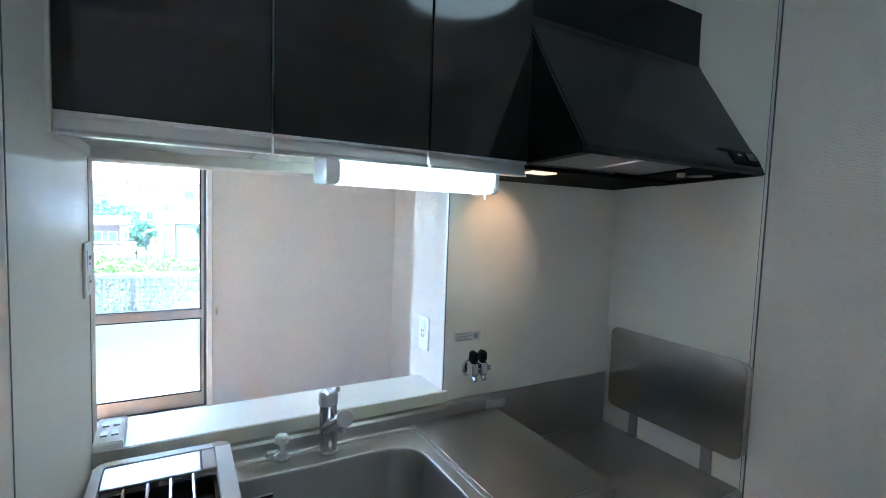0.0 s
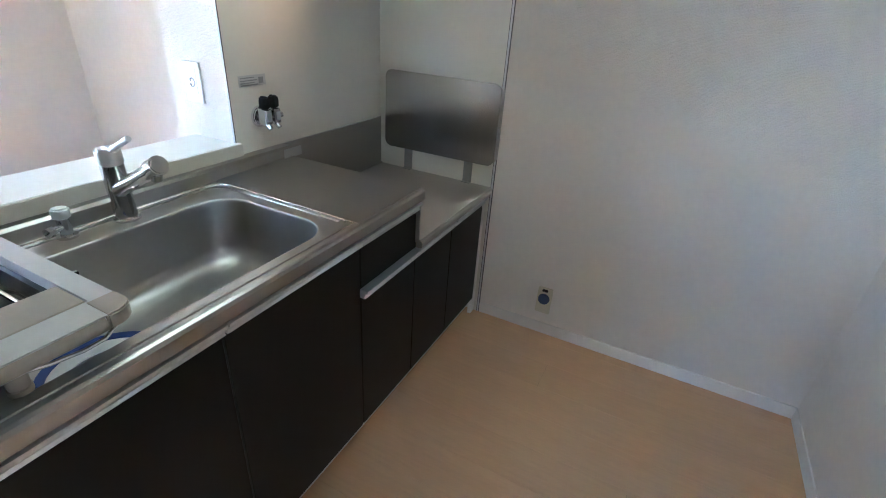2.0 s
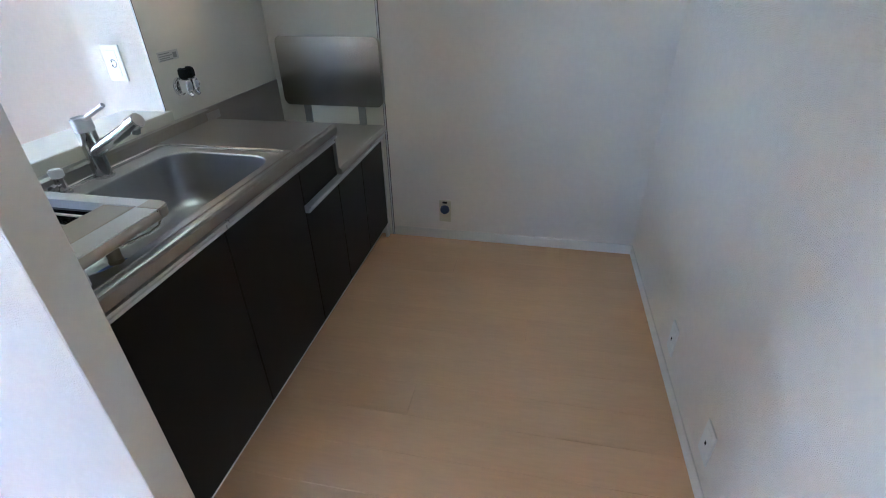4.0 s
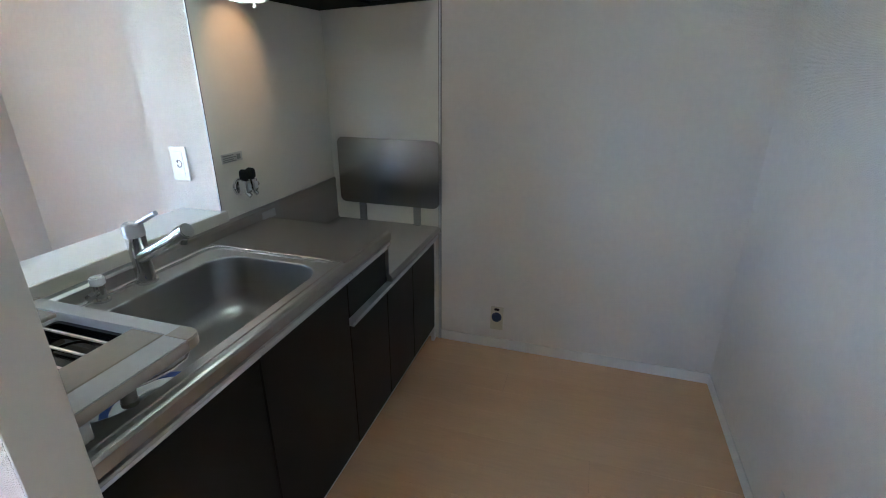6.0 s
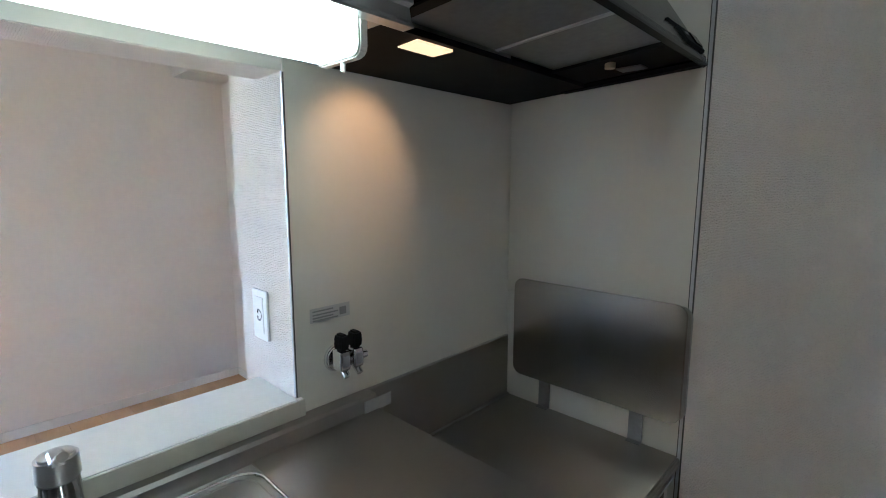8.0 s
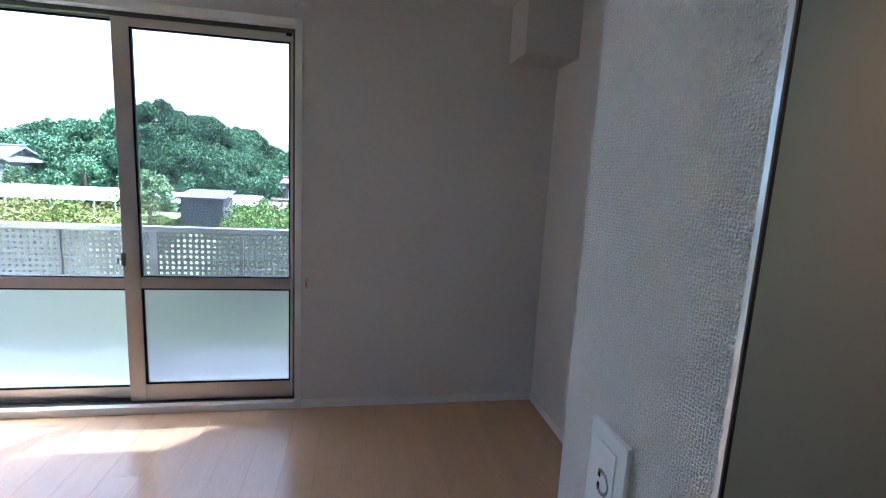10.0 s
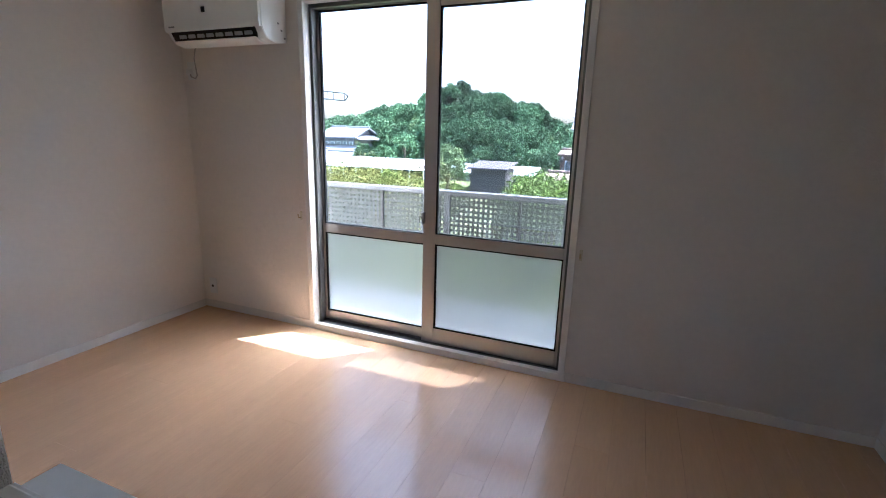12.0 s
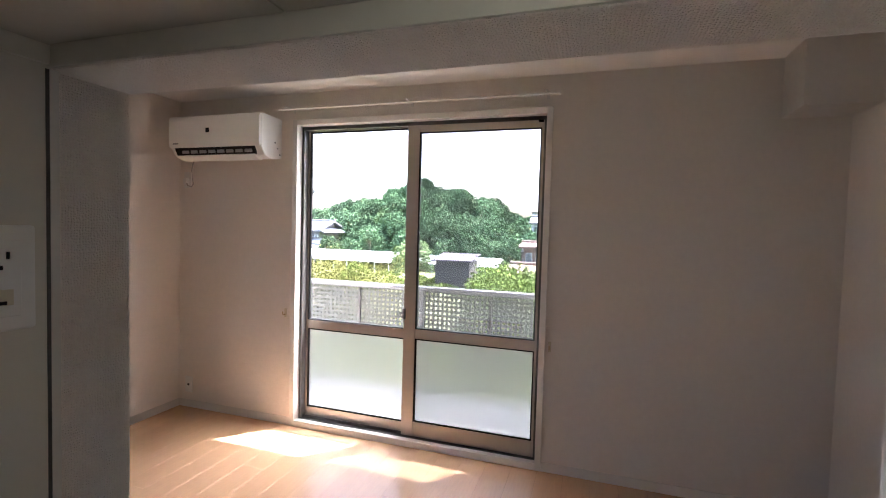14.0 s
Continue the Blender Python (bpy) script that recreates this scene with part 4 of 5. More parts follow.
# remote lying on the sill
rem = thing("control_box", (-1.70, 0.045, ZS), "small white control box on the hatch sill", "control box")
part("case", prism([(-0.018, ZS), (-0.018, ZS + 0.018), (0.100, ZS + 0.034), (0.106, ZS + 0.030), (0.106, ZS)], "x", -1.728, -1.668, 0.003), M_WHITE, rem)
for (a, b) in ((0.012, 0.045), (0.055, 0.085)):
    for xx in (-1.716, -1.694):
        z_ = ZS + 0.0185 + (a + 0.018) * 0.135
        part("key", box(xx, xx + 0.014, a, b, z_ - 0.002, z_ + 0.0035), M_CARD, rem, "grey key", smooth=False)


# ---------- living room: air conditioner ----------
AX0, AX1 = -3.895, -3.150
ac = thing("air_conditioner", ((AX0 + AX1) / 2, YN, 1.82), "white wall-mounted air conditioner with its louvre open", "air conditioner")
part("body", prism([(YN - 0.001, 1.831), (YN - 0.001, 2.091), (2.113, 2.096), (2.099, 2.086), (2.099, 1.898), (2.118, 1.861), (2.148, 1.828), (2.203, 1.816)], "x", AX0, AX1, 0.004), M_WHITE, ac)
part("front_panel", prism([(2.099, 2.094), (2.089, 2.086), (2.081, 2.046), (2.083, 1.906), (2.089, 1.882), (2.097, 1.884), (2.098, 1.906)], "x", AX0 + 0.002, AX1 - 0.002), M_WHITE, ac, "glossy white front panel")
part("air_slot", prism([(2.091, 1.881), (2.115, 1.836), (2.125, 1.832), (2.121, 1.871), (2.099, 1.891)], "x", AX0 + 0.045, AX1 - 0.05), M_SOOT, ac, "black air slot")
for k in range(8):
    xx = AX0 + 0.10 + k * 0.074
    part("louvre", box(xx, xx + 0.058, 2.099, 2.107, 1.846, 1.868, 0.002), M_GREY, ac, "grey vane")
part("flap", prism([(2.115, 1.836), (2.143, 1.818), (2.183, 1.810), (2.183, 1.805), (2.139, 1.812), (2.109, 1.832)], "x", AX0 + 0.05, AX1 - 0.055), M_WHITE, ac)
part("badge", box(-3.575, -3.548, 2.076, 2.083, 1.978, 2.008, 0.002), M_SOOT, ac, "small black badge")
part("name_strip", box(AX0 + 0.04, AX0 + 0.085, 2.079, 2.084, 1.906, 1.914), M_GREY, ac, smooth=False)
for yy, zz in ((2.263, 1.891), (2.288, 1.851), (2.238, 1.926)):
    part("side_clip", box(AX1 - 0.001, AX1 + 0.004, yy - 0.006, yy + 0.006, zz - 0.005, zz + 0.005, 0.001), M_GREY, ac)
plug = thing("power_outlet", (-3.975, YN, 1.70), "white outlet with the air conditioner's plug", "outlet")
part("cover_plate", box(-3.995, -3.929, YN - 0.009, YN, 1.635, 1.748, 0.003, 2), M_WHITE, plug)
part("plug", box(-3.978, -3.946, YN - 0.038, YN - 0.009, 1.662, 1.702, 0.004, 2), M_WHITE, plug)
part("power_cord", tube([(-3.890, YN - 0.02, 1.835), (-3.905, YN - 0.018, 1.80), (-3.918, YN - 0.014, 1.76), (-3.912, YN - 0.012, 1.70), (-3.906, YN - 0.012, 1.66), (-3.915, YN - 0.02, 1.640), (-3.938, YN - 0.03, 1.648), (-3.960, YN - 0.03, 1.680)], 0.0048, 8), mat("grey_cord", (0.42, 0.39, 0.35), rough=0.5), ac, "pale grey hanging cord")

# curtain rails over the window
rails = thing("curtain_rail", (-2.2, YN - 0.06, 2.135), "white double curtain rail with runners", "curtain rail")
for yy, zz in ((YN - 0.045, 2.146), (YN - 0.105, 2.132)):
    part("rail", box(-3.11, -1.32, yy - 0.006, yy + 0.006, zz - 0.0045, zz + 0.0045, 0.002), M_TRIM, rails)
for xx in (-3.05, -2.20, -1.38):
    part("bracket", joined(box(xx - 0.007, xx + 0.007, YN - 0.110, YN, 2.150, 2.154, 0.001), box(xx - 0.008, xx + 0.008, YN - 0.006, YN, 2.130, 2.168, 0.001)), M_TRIM, rails)
for k in range(7):
    part("runner", cyl((-1.50 + 0.022 * k, YN - 0.105, 2.128), (-1.50 + 0.022 * k, YN - 0.105, 2.117), 0.003, n=8), M_TRIM, rails)
for xx in (-3.095, -1.315):
    for yy, zz in ((YN - 0.045, 2.146), (YN - 0.105, 2.132)):
        part("end_stop", box(xx - 0.007, xx + 0.007, yy - 0.008, yy + 0.008, zz - 0.007, zz + 0.007, 0.002), M_TRIM, rails)

# tassel hooks, low outlet
for xx, zz in ((-1.322, 0.729), (-3.103, 0.780)):
    hk = thing("tassel_hook", (xx, YN, zz), "small pale curtain tassel hook on the wall", "hook")
    part("base", box(xx - 0.008, xx + 0.008, YN - 0.006, YN, zz - 0.030, zz + 0.030, 0.002), M_IVORY, hk)
    part("peg", tube([(xx, YN - 0.004, zz - 0.012), (xx, YN - 0.03, zz - 0.010), (xx, YN - 0.034, zz + 0.012)], 0.004, 8), M_TIN, hk, "brass-toned peg")
lowo, i_, b_, d_ = plate("aerial_outlet", (-3.945, YN, 0.172), ("y", -1), 0.070, 0.118, 0.006, "white aerial outlet low on the wall", "outlet")
part("jack", b_(-0.008, 0.008, -0.008, 0.008, d_, d_ + 0.006, 0.002), M_SOOT, i_)


# ---------- outdoors ----------
GZ = -4.2
M_GRASS = mat("meadow", (0.085, 0.10, 0.04), rough=0.9, var=0.5, scale=0.25, fine=2.5, spec=0.1)
M_LEAF = mat("tree_leaves", (0.070, 0.122, 0.062), rough=0.95, var=0.75, scale=0.25, fine=1.2, rnd=1.3, island=0.30, spec=0.03)
M_LEAF3 = mat("pale_tree_leaves", (0.110, 0.155, 0.070), rough=0.95, var=0.6, scale=0.25, fine=1.2, rnd=0.7, island=0.30, spec=0.03)
M_LEAF2 = mat("shrub_leaves", (0.088, 0.128, 0.030), rough=0.95, var=0.5, scale=0.5, fine=4, island=0.9, spec=0.03)
M_BARK = mat("bark", (0.10, 0.075, 0.055), rough=0.9, var=0.3, bump=0.5, bump_scale=20)
# dark green with the shade beneath the hill's trees put into the colour
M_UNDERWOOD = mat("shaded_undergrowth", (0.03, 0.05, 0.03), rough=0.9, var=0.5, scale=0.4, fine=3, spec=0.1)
M_TILE = mat("grey_roof_tile", (0.13, 0.137, 0.15), rough=0.6, var=0.25, scale=1, fine=8)
M_TIN_W = mat("white_sheet_roof", (0.52, 0.58, 0.60), rough=0.45, var=0.06)
M_PLASTER = mat("pale_plaster", (0.42, 0.43, 0.41), rough=0.8, var=0.08)
M_WEATHERED = mat("weathered_boards", (0.10, 0.105, 0.115), rough=0.8, var=0.25, scale=1.5, fine=10)
M_TIMBER = mat("dark_timber", (0.05, 0.043, 0.043), rough=0.7, var=0.2)
M_BROWN = mat("rust_brown_roof", (0.13, 0.08, 0.062), rough=0.6, var=0.2)
M_SHEDROOF = mat("mauve_sheet_roof", (0.075, 0.068, 0.078), rough=0.85, var=0.12, spec=0.1)
M_PANE = mat("dark_window_pane", (0.10, 0.12, 0.14), rough=0.1, var=0.1)

g = bmesh.new()
for u, v in ((-900, -300), (900, -300), (900, 1500), (-900, 1500)):
    g.verts.new((u, v, GZ))
g.faces.new(g.verts[:])
structure("ground", g, M_GRASS, "green and yellow meadow reaching to the horizon", "ground")


def quads(name, centres, size, material, seed, up=0.3):
    """Many small leaf faces round the given centres, in one mesh."""
    rg = np.random.default_rng(seed)
    c = np.asarray(centres, float)
    n = len(c)
    nrm = rg.normal(size=(n, 3))
    nrm[:, 2] += up
    nrm /= np.linalg.norm(nrm, axis=1)[:, None]
    t = np.cross(nrm, rg.normal(size=(n, 3)))
    t /= np.linalg.norm(t, axis=1)[:, None]
    b = np.cross(nrm, t)
    s = size * rg.uniform(0.6, 1.3, n)[:, None]
    v = np.stack([c + t * s, c + b * s * 0.6, c - t * s, c - b * s * 0.6], 1).reshape(-1, 3)
    f = np.arange(4 * n).reshape(-1, 4)
    me = bpy.data.meshes.new(name)
    me.from_pydata(v.tolist(), [], f.tolist())
    me.materials.append(material)
    return me


def crown_points(seed, r, h, z0, clumps, per):
    rg = np.random.default_rng(seed)
    pts = []
    for _ in range(clumps):
        d = rg.normal(size=3)
        d /= np.linalg.norm(d)
        d[2] = abs(d[2]) * 1.1 - 0.25
        k = rg.uniform(0.55, 1.0)
        ctr = np.array([d[0] * r * k, d[1] * r * k, z0 + h * (0.35 + 0.5 * d[2] * k)])
        rad = rg.uniform(0.16, 0.30) * r
        q = rg.normal(size=(per, 3))
        q /= np.linalg.norm(q, axis=1)[:, None]
        pts.append(ctr + q * rad * rg.uniform(0.6, 1.0, (per, 1)))
    return np.concatenate(pts)


def tree(name, loc, h, r, seed, leaf, label, clumps=46, per=26, material=None, group=""):
    t = thing(name, loc, label, "tree", group)
    x, y, z = loc
    rg = random.Random(seed)
    limbs = [cyl((x, y, z - 0.3), (x + 0.1, y, z + h * 0.5), 0.035 * h, 0.018 * h, n=8)]
    for k in range(5):
        a = rg.uniform(0, 6.28)
        s = rg.uniform(0.25, 0.45) * h
        limbs.append(cyl((x, y, z + s), (x + math.cos(a) * r * 0.6, y + math.sin(a) * r * 0.6, z + s + h * 0.28), 0.014 * h, 0.005 * h, n=6))
    part("trunk", joined(*limbs), M_BARK, t)
    me = quads("crown", crown_points(seed, r, h * 0.8, h * 0.22, clumps, per) + np.array(loc), leaf, material or M_LEAF, seed)
    ob = new("crown", me)
    ob.parent, ob.matrix_parent_inverse = t, BASE[t]
    BASE[ob] = Matrix.Identity(4)
    return t


# wooded hill: a mound under broad-leaved trees
def hill_height(x, y):
    def lump(cx, cy, sx, sy, hh):
        return hh * math.exp(-((x - cx) / sx) ** 2 - ((y - cy) / sy) ** 2)
    return GZ - 0.2 + lump(-42, 106, 10.5, 16, 11.0) + lump(-26, 106, 8, 14, 5.8) + lump(-60, 114, 15, 16, 5.2) + lump(-84, 120, 22, 16, 3.0)


hm = bmesh.new()
NX, NY = 56, 28
grid = [[hm.verts.new((x, y, hill_height(x, y))) for y in np.linspace(82, 150, NY)] for x in np.linspace(-110, -2, NX)]
for i in range(NX - 1):
    for j in range(NY - 1):
        hm.faces.new((grid[i][j], grid[i + 1][j], grid[i + 1][j + 1], grid[i][j + 1]))
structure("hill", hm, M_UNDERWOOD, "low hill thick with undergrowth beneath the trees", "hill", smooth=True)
kinds = [tree("broadleaf_tree", (-43, 94, hill_height(-43, 94)), 7.5, 3.6, 11, 0.22, "dark green broad-leaved tree on the wooded hill", 76, 80, group="trees on the hill"),
         tree("broadleaf_tree", (-36, 95, hill_height(-36, 95)), 8.2, 3.2, 12, 0.20, "dark green broad-leaved tree on the wooded hill", 76, 80, group="trees on the hill"),
         tree("broadleaf_tree", (-49, 95, hill_height(-49, 95)), 6.4, 3.9, 13, 0.23, "dark green broad-leaved tree on the wooded hill", 76, 80, group="trees on the hill"),
         tree("broadleaf_tree", (-39, 91, hill_height(-39, 91)), 5.6, 3.0, 14, 0.20, "light green broad-leaved tree on the wooded hill", 76, 80, material=M_LEAF3, group="trees on the hill")]
rg = random.Random(5)
for k in range(275):
    x, y = (rg.uniform(-98, -18.5), rg.uniform(86, 124)) if k < 230 else (rg.uniform(-56, -19), rg.uniform(85, 93))
    z = hill_height(x, y)
    if z < GZ + 0.5 and rg.random() < 0.6 or y > 122:
        continue
    s = rg.uniform(0.75, 1.15)
    t = copy_thing(kinds[k % 4 if k % 8 < 4 else k % 3], pose(x, y, z - 0.2, 0, 0, rg.uniform(0, 360)))
    t.scale = (s, s, s * rg.uniform(0.9, 1.1))


def gable(x0, x1, y0, y1, z0, z1, over, axis="x", thick=0.25):
    """A pitched roof of two thick slopes, ridge along the axis."""
    if axis == "x":
        m = (y0 + y1) / 2
        pr = [(y0 - over, z0), (m, z1), (y1 + over, z0), (y1 + over, z0 + thick), (m, z1 + thick), (y0 - over, z0 + thick)]
        return prism(pr, "x", x0 - over, x1 + over)
    m = (x0 + x1) / 2
    pr = [(x0 - over, z0), (m, z1), (x1 + over, z0), (x1 + over, z0 + thick), (m, z1 + thick), (x0 - over, z0 + thick)]
    return prism(pr, "y", y0 - over, y1 + over)


def house(name, x0, x1, y0, y1, z1, roof_h, label, wall=None, roof=None, axis="x", wins=3, storeys=2, over=0.6):
    h = thing(name, ((x0 + x1) / 2, (y0 + y1) / 2, GZ), label, "house")
    part("wall", box(x0, x1, y0, y1, GZ, z1), wall or M_PLASTER, h, smooth=False)
    part("gable_wall", prism([(y0 if axis == "x" else x0, z1), ((y0 + y1) / 2 if axis == "x" else (x0 + x1) / 2, z1 + roof_h * 0.98), (y1 if axis == "x" else x1, z1)], axis, (x0 if axis == "x" else y0) + 0.02, (x1 if axis == "x" else y1) - 0.02), wall or M_PLASTER, h, smooth=False)
    part("roof", gable(x0, x1, y0, y1, z1 - 0.1, z1 + roof_h, over, axis), roof or M_TILE, h, smooth=False)
    part("ridge", tube([(x0 - over, (y0 + y1) / 2, z1 + roof_h + 0.3), (x1 + over, (y0 + y1) / 2, z1 + roof_h + 0.3)] if axis == "x" else [((x0 + x1) / 2, y0 - over, z1 + roof_h + 0.3), ((x0 + x1) / 2, y1 + over, z1 + roof_h + 0.3)], 0.2, 8), roof or M_TILE, h)
    for s in range(storeys):
        for k in range(wins):
            w = (x1 - x0) / wins
            cx = x0 + w * (k + 0.5)
            cz = z1 - 1.3 - s * 2.7
            if cz < GZ + 0.8:
                continue
            wd = part("window", ring(rounded(cx - w * 0.30, cx + w * 0.30, cz - 0.6, cz + 0.6, 0.02, 1), rounded(cx - w * 0.30 + 0.07, cx + w * 0.30 - 0.07, cz - 0.53, cz + 0.53, 0.02, 1), "y", y0 - 0.06, y0 + 0.02), M_TIN_W, h, smooth=False)
            part("pane", box(cx - w * 0.29, cx + w * 0.29, y0 - 0.02, y0 + 0.01, cz - 0.58, cz + 0.58), M_PANE, wd, smooth=False)
    return h


# old farmhouse: tiled gable over a hipped skirt, low roofs before it
fh = house("farmhouse", -56.5, -49.8, 75, 83, 0.4, 1.7, "large old farmhouse with a grey tiled roof", wall=M_WEATHERED, wins=5, storeys=1, over=0.9)
part("gable_vent", prism([(76.6, 0.9), (79.0, 1.85), (81.4, 0.9)], "x", -49.8, -49.7), M_TIMBER, fh, "dark timber gable grille", smooth=False)
part("side_skirt", prism([(-49.7, 1.0), (-48.3, 0.25), (-48.3, 0.05), (-49.7, 0.8)], "y", 74.2, 83.8), M_TILE, fh, smooth=False)
part("timber_band", box(-56.6, -49.7, 74.85, 75.0, -0.95, -0.80), M_TIMBER, fh, smooth=False)
part("lower_roof", prism([(75.1, -0.9), (72.3, -1.9), (72.3, -2.1), (75.1, -1.2)], "x", -57.5, -49.0), M_TILE, fh, smooth=False)
house("storehouse", -58, -51, 66, 70.5, -2.9, 1.2, "white storehouse with a grey tiled roof", wins=2, storeys=1)
house("storehouse", -50, -45.5, 66, 70, -3.0, 1.0, "low white storehouse with a grey roof", wins=2, storeys=1)

# long greenhouses with white sheet roofs on posts
def greenhouse(x0, x1, y0, y1, z0, z1, label):
    t = thing("greenhouse", ((x0 + x1) / 2, (y0 + y1) / 2, GZ), label, "greenhouse")
    part("roof", gable(x0, x1, y0, y1, z0, z1, 0.2, "x", 0.08), M_TIN_W, t, smooth=False)
    n = int((x1 - x0) / 2)
    for k in range(n + 1):
        xx = x0 + (x1 - x0) * k / n
        part("post", box(xx - 0.05, xx + 0.05, y0 - 0.05, y0 + 0.05, GZ, z0 + 0.05), M_TIN_W, t, smooth=False)
    part("back_wall", box(x0, x1, y1 - 0.1, y1, GZ, z0), M_UNDERWOOD, t, "dark green back netting", smooth=False)
    return t


greenhouse(-44, -26, 54, 62, -3.1, -2.0, "long white sheet-roofed greenhouse on posts")
greenhouse(-25, -12.5, 56, 62, -3.2, -2.3, "pale blue-white sheet roof on posts")

shed = thing("shed", (-13.3, 42.5, GZ), "dark brown shed with a flat mauve sheet roof", "shed")
part("wall", box(-15.6, -12.25, 42.0, 45.2, GZ, -1.62), M_TIMBER, shed, smooth=False)
part("roof", prism([(41.7, -1.55), (45.5, -1.02), (45.5, -1.12), (41.7, -1.65)], "x", -15.9, -12.0), M_SHEDROOF, shed, smooth=False)
part("fascia", box(-15.9, -12.0, 41.66, 41.698, -1.70, -1.53), M_SHEDROOF, shed, smooth=False)
house("small_house", -10.4, -8.1, 62, 66, -1.5, 0.4, "small brown flat-roofed hut", wall=M_BROWN, roof=M_TIMBER, wins=2, storeys=1, over=0.1)
house("brown_roof_barn", -9.5, -5.8, 50, 54, -3.3, 0.8, "low barn with a rust-brown roof", wall=M_BROWN, roof=M_BROWN, wins=2, storeys=1)
house("far_house", -20.5, -14.5, 150, 158, 7.6, 2.2, "distant grey house on the slope", wins=3, storeys=2, wall=M_PLASTER)
house("far_house", -11.5, -6.5, 150, 158, 7.2, 2.0, "distant pale house on the slope", wins=3, storeys=2)

# houses across the meadow, seen through the hatch
def hipped(x0, x1, y0, y1, z0, z1, thick=0.18):
    """A hipped roof whose ridge is shorter than its eaves."""
    r = (y1 - y0) / 2
    bm = bmesh.new()
    low = [bm.verts.new((u, v, z0 - thick)) for u, v in ((x0, y0), (x1, y0), (x1, y1), (x0, y1))]
    rim = [bm.verts.new((u, v, z0)) for u, v in ((x0, y0), (x1, y0), (x1, y1), (x0, y1))]
    p, q = bm.verts.new((x0 + r, y0 + r, z1)), bm.verts.new((x1 - r * 0.5, y0 + r, z1))
    for k in range(4):
        bm.faces.new((low[k], low[(k + 1) % 4], rim[(k + 1) % 4], rim[k]))
    bm.faces.new(low[::-1])
    for f in ((rim[0], rim[1], q, p), (rim[1], rim[2], q), (rim[2], rim[3], p, q), (rim[3], rim[0], p)):
        bm.faces.new(f)
    return bm


ha = thing("house", (1.3, 60, GZ), "two-storey pale house with a white-grey hipped roof", "house")
part("wall", box(-2.0, 6.4, 56, 64, GZ, -0.25), M_PLASTER, ha, smooth=False)
part("roof", hipped(-3.2, 7.6, 55.0, 65.0, -0.2, 2.2), M_TIN_W, ha, smooth=False)
part("gutter", tube([(-3.2, 54.95, -0.3), (7.6, 54.95, -0.3)], 0.09, 6), M_TIMBER, ha, "dark eaves gutter")
part("downpipe", tube([(-1.9, 54.95, -0.3), (-1.9, 55.9, -0.8), (-1.9, 55.9, GZ)], 0.06, 6), M_TIMBER, ha, "dark downpipe")
part("upper_wall", box(-2.4, 4.0, 59.5, 64, 0.2, 3.9), M_PLASTER, ha, smooth=False)
part("upper_roof", gable(-2.4, 4.0, 59.5, 64, 3.9, 4.5, 0.6), M_TILE, ha, smooth=False)
for cx in (-0.6, 2.2):
    wd = part("window", ring(rounded(cx - 0.6, cx + 0.6, 2.2, 3.4, 0.02, 1), rounded(cx - 0.53, cx + 0.53, 2.27, 3.33, 0.02, 1), "y", 59.44, 59.52), M_TIN_W, ha, smooth=False)
    part("pane", box(cx - 0.56, cx + 0.56, 59.48, 59.51, 2.24, 3.36), M_PANE, wd, smooth=False)
part("porch_roof", prism([(-4.6, -1.1), (-2.8, -0.7), (-2.8, -0.85), (-4.6, -1.25)], "y", 55.2, 57.5), M_TIN_W, ha, smooth=False)
for xx in (-4.5, -3.7, -2.95):
    part("porch_post", box(xx - 0.06, xx + 0.06, 55.3, 55.42, GZ, -1.0), M_TIMBER, ha, smooth=False)
house("house", -9.8, -7.2, 60, 65, -0.7, 0.4, "low brown house with a brown roof", wall=M_BROWN, roof=M_BROWN, wins=2, storeys=1)
house("house", -9.2, -4.5, 78, 84, 1.4, 1.2, "pale two-storey house with a white roof", roof=M_TIN_W, wins=3)
house("house", -6.0, -1.0, 92, 98, 2.6, 1.4, "pale distant house with a grey roof", wins=3)
house("house", -15.0, -9.5, 108, 114, 3.2, 1.5, "pale distant house with a grey roof", wins=3)
house("house", 4.0, 12.0, 88, 96, 3.2, 1.8, "pale distant house with a tiled roof", wins=3)
house("house", 6.5, 13.5, 50, 57, -0.4, 1.6, "low pale house with a grey tiled roof", wins=3, storeys=1)
for (x, y, h, r) in ((-8.0, 72, 7.3, 2.4), (-5.4, 70, 4.6, 1.7), (-10.6, 74, 6.5, 2.6), (-5.5, 57, 3.6, 1.2), (-12.5, 88, 7.5, 3.0), (-8.2, 100, 8.0, 3.0), (1.2, 54, 6.6, 1.3), (-11, 96, 7.0, 2.8), (-3.5, 108, 7.5, 3.0), (5.5, 75, 6, 2.5), (10, 70, 5, 2.2)):
    tree("garden_tree", (x, y, GZ), h, r, int(abs(x) * 10 + y), 0.20, "green garden tree among the houses", 40, 24)
for (x, y, h, r) in ((-43.4, 68, 4.6, 1.7), (-45.6, 71, 3.4, 1.6), (-40.8, 70, 4.2, 1.9), (-42.0, 80, 7.0, 2.6)):
    tree("garden_tree", (x, y, GZ), h, r, int(abs(x) * 10 + y), 0.20, "round green tree beside the farmhouse", 44, 30)
tree("conical_bush", (-14.3, 24.0, GZ), 4.2, 1.0, 31, 0.07, "pointed green bush among yellow shrubs", 70, 40, material=M_LEAF2)
tree("young_tree", (-15.2, 35.0, GZ), 5.6, 1.7, 77, 0.11, "slender young tree in the meadow", 90, 46, material=M_LEAF3)


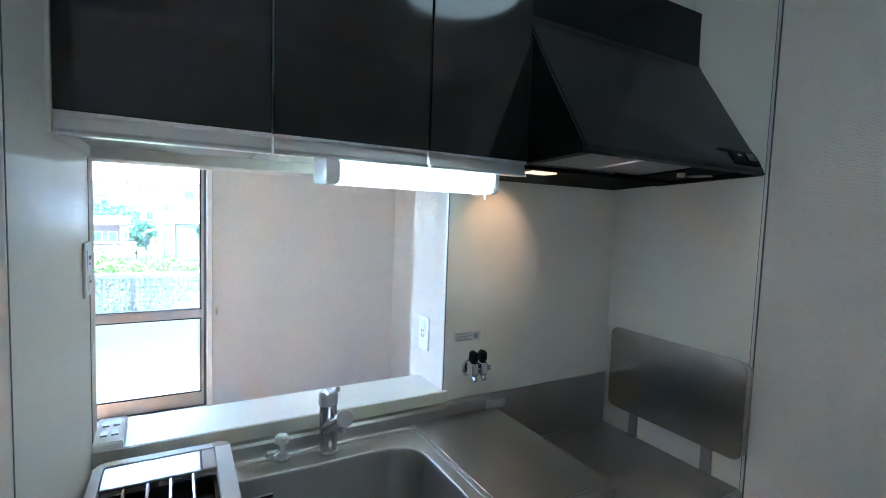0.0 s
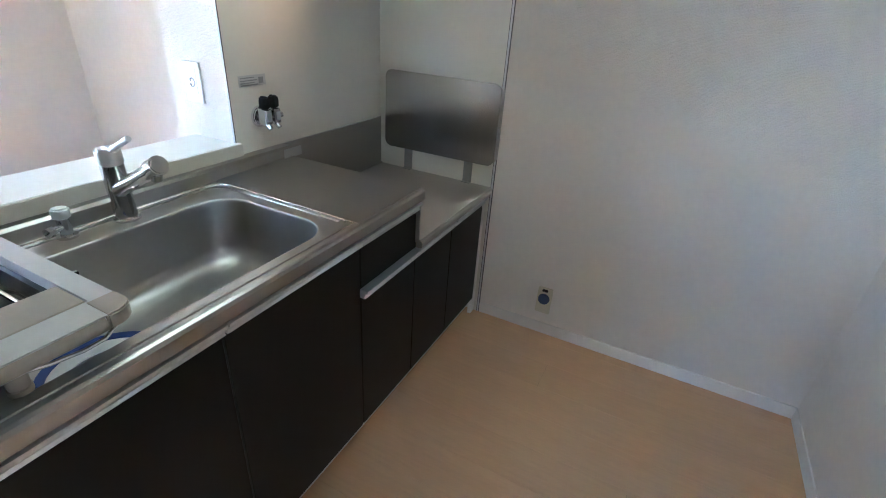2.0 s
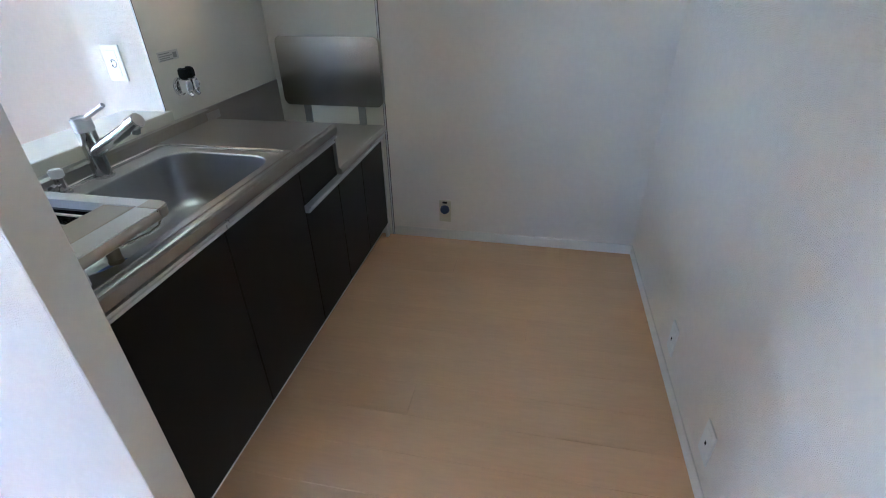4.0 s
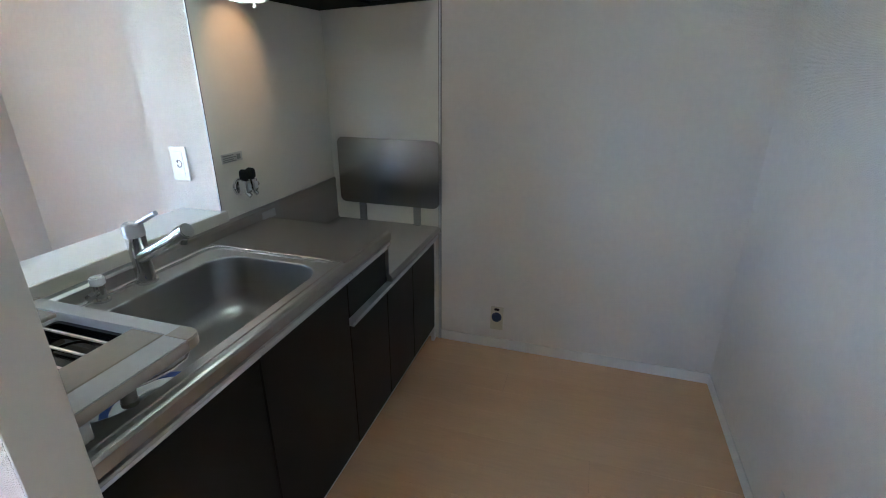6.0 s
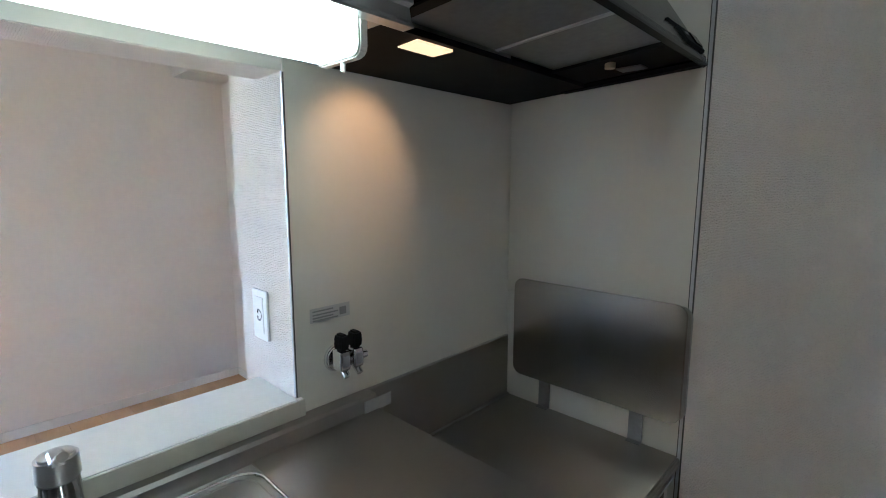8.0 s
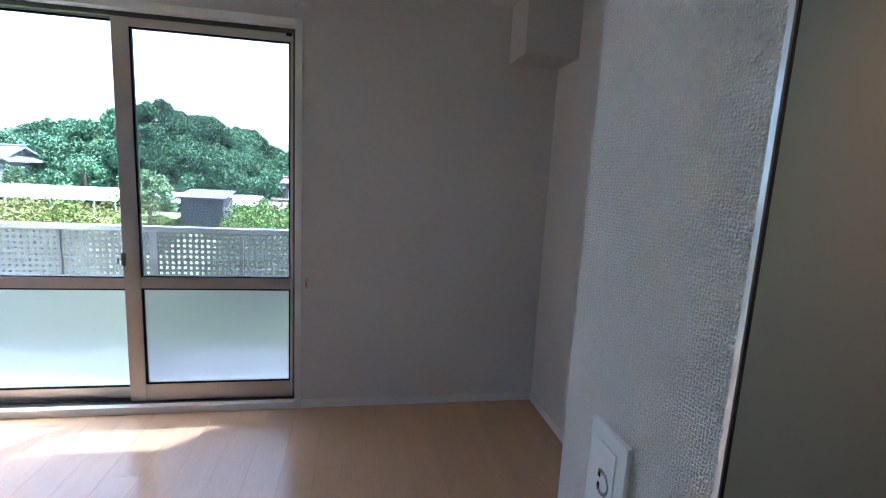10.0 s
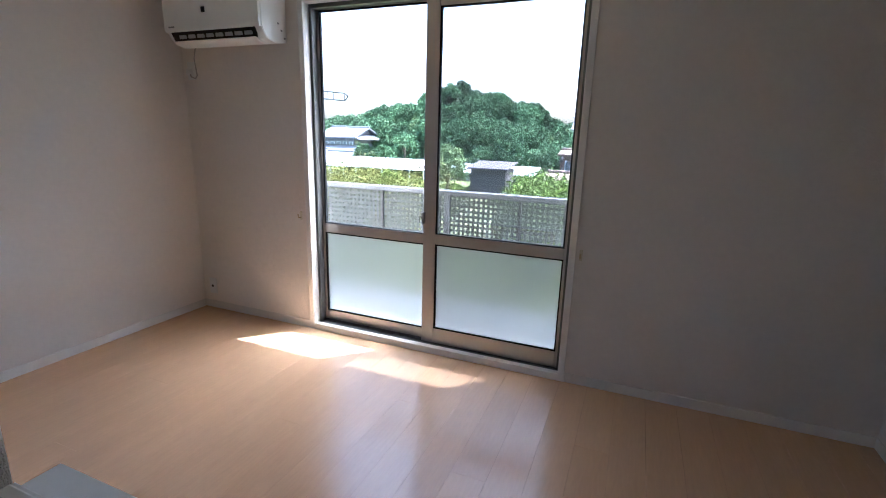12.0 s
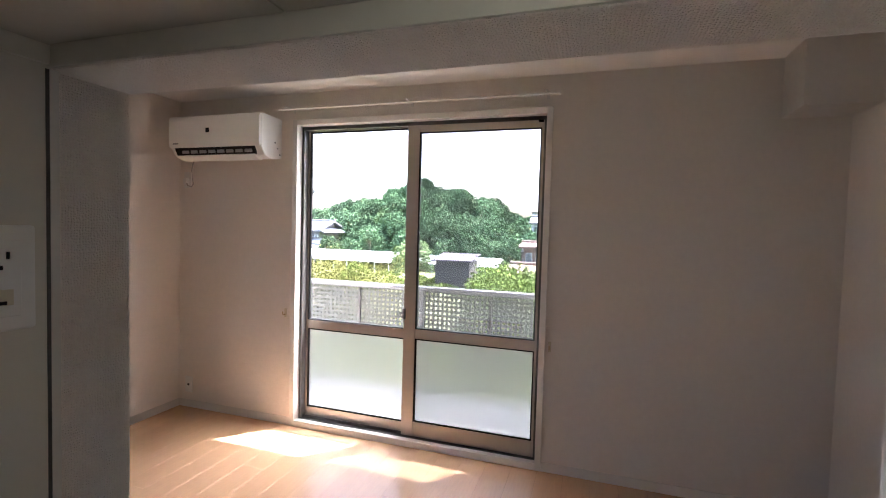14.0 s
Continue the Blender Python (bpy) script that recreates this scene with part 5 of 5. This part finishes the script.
# shrubs along the meadow
def shrubs(name, spots, leaf, material, seed, label):
    rg2 = np.random.default_rng(seed)
    pts = []
    for (x, y, r, h) in spots:
        q = rg2.normal(size=(int(480 * r), 3))
        q /= np.linalg.norm(q, axis=1)[:, None]
        q[:, 2] = np.abs(q[:, 2])
        pts.append(np.array([x, y, GZ]) + q * np.array([r, r, h]) * rg2.uniform(0.75, 1.08, (len(q), 1)))
    ob = new(name, quads(name, np.concatenate(pts), leaf, material, seed, 0.6))
    return tagged(ob, label, "shrubs", kind="stuff")


rg = random.Random(9)
shrubs("yellow_shrubs", [(rg.uniform(-24, -11.5), rg.uniform(22, 27), rg.uniform(1.0, 1.8), rg.uniform(2.7, 4.2)) for _ in range(80)], 0.062, mat("yellowing_leaves", (0.120, 0.120, 0.036), rough=0.95, var=0.5, scale=0.5, fine=4, island=0.9, spec=0.03), 21, "yellow-green shrubs beyond the balcony")
right_of_shed = [(-1.1 - y * rg.uniform(0.12, 0.245), y, rg.uniform(0.9, 1.6), rg.uniform(2.7, 3.6)) for y in [rg.uniform(20, 32) for _ in range(55)]]
low_growth = [(rg.uniform(-5.6, 4.0), rg.uniform(22, 40), rg.uniform(1.0, 2.0), rg.uniform(1.5, 2.4)) for _ in range(60)]
shrubs("green_shrubs", right_of_shed + low_growth, 0.085, M_LEAF2, 22, "green shrubs beyond the balcony")
shrubs("meadow_growth", [(rg.uniform(-45, 14), rg.uniform(30, 50), rg.uniform(0.6, 1.4), rg.uniform(0.25, 0.6)) for _ in range(130)], 0.12, M_LEAF2, 23, "low meadow growth before the houses")
shrubs("far_woods", [(rg.uniform(-140, 60), rg.uniform(260, 300), rg.uniform(6, 10), rg.uniform(9, 15)) for _ in range(60)], 0.9, M_LEAF, 25, "distant woods along the horizon")
shrubs("hill_edge_shrubs", [(rg.uniform(-60, -9), rg.uniform(82, 90), rg.uniform(1.4, 2.6), rg.uniform(2.2, 5.2)) for _ in range(95)], 0.24, M_LEAF, 24, "shrubs at the foot of the wooded hill")

# far crane
crane = thing("crane", (-108.8, 120, GZ), "distant grey lattice crane jib above the trees", "crane")
M_CRANE = mat("grey_crane_paint", (0.05, 0.048, 0.048), rough=0.6, var=0.1)
part("mast", box(-109.2, -108.4, 119.6, 120.4, GZ, 13.0), M_CRANE, crane, smooth=False)
part("jib", joined(tube([(-108.8, 120, 14.6), (-82.0, 120, 12.4), (-80.7, 120, 11.6)], 0.24, 6), tube([(-108.8, 120, 12.4), (-81.8, 120, 10.3), (-80.7, 120, 11.6)], 0.24, 6), *[tube([(-108.8 + k * 1.92, 120, 14.6 - k * 0.157), (-108.8 + k * 1.92, 120, 12.4 - k * 0.150)], 0.15, 6) for k in range(15)]), M_CRANE, crane, smooth=False)


# ---------- floor planks ----------
PW, PL = 0.146, 2.73
def plank_mesh(length):
    return finish("plank", box(0.0003, PW - 0.0003, 0.0003, length - 0.0003, -0.006, 0.0, 0.0004), M_WOOD)


_cache = {}
col = 0
x = -1.95 - PW * 15
while x < XE + 0.03:
    y = YS - 0.02 - (0.0, 0.91, 1.82, 0.45, 1.36, 2.2)[col % 6]
    while y < YN:
        a, b = max(y, YS - 0.02), min(y + PL, YN + 0.02)
        if b - a > 0.05:
            key = round(b - a, 3)
            if key not in _cache:
                _cache[key] = plank_mesh(key)
            ob = new("plank", _cache[key])
            ob.parent = floor
            ob.location = (x, a, 0)
        y += PL
    x += PW
    col += 1
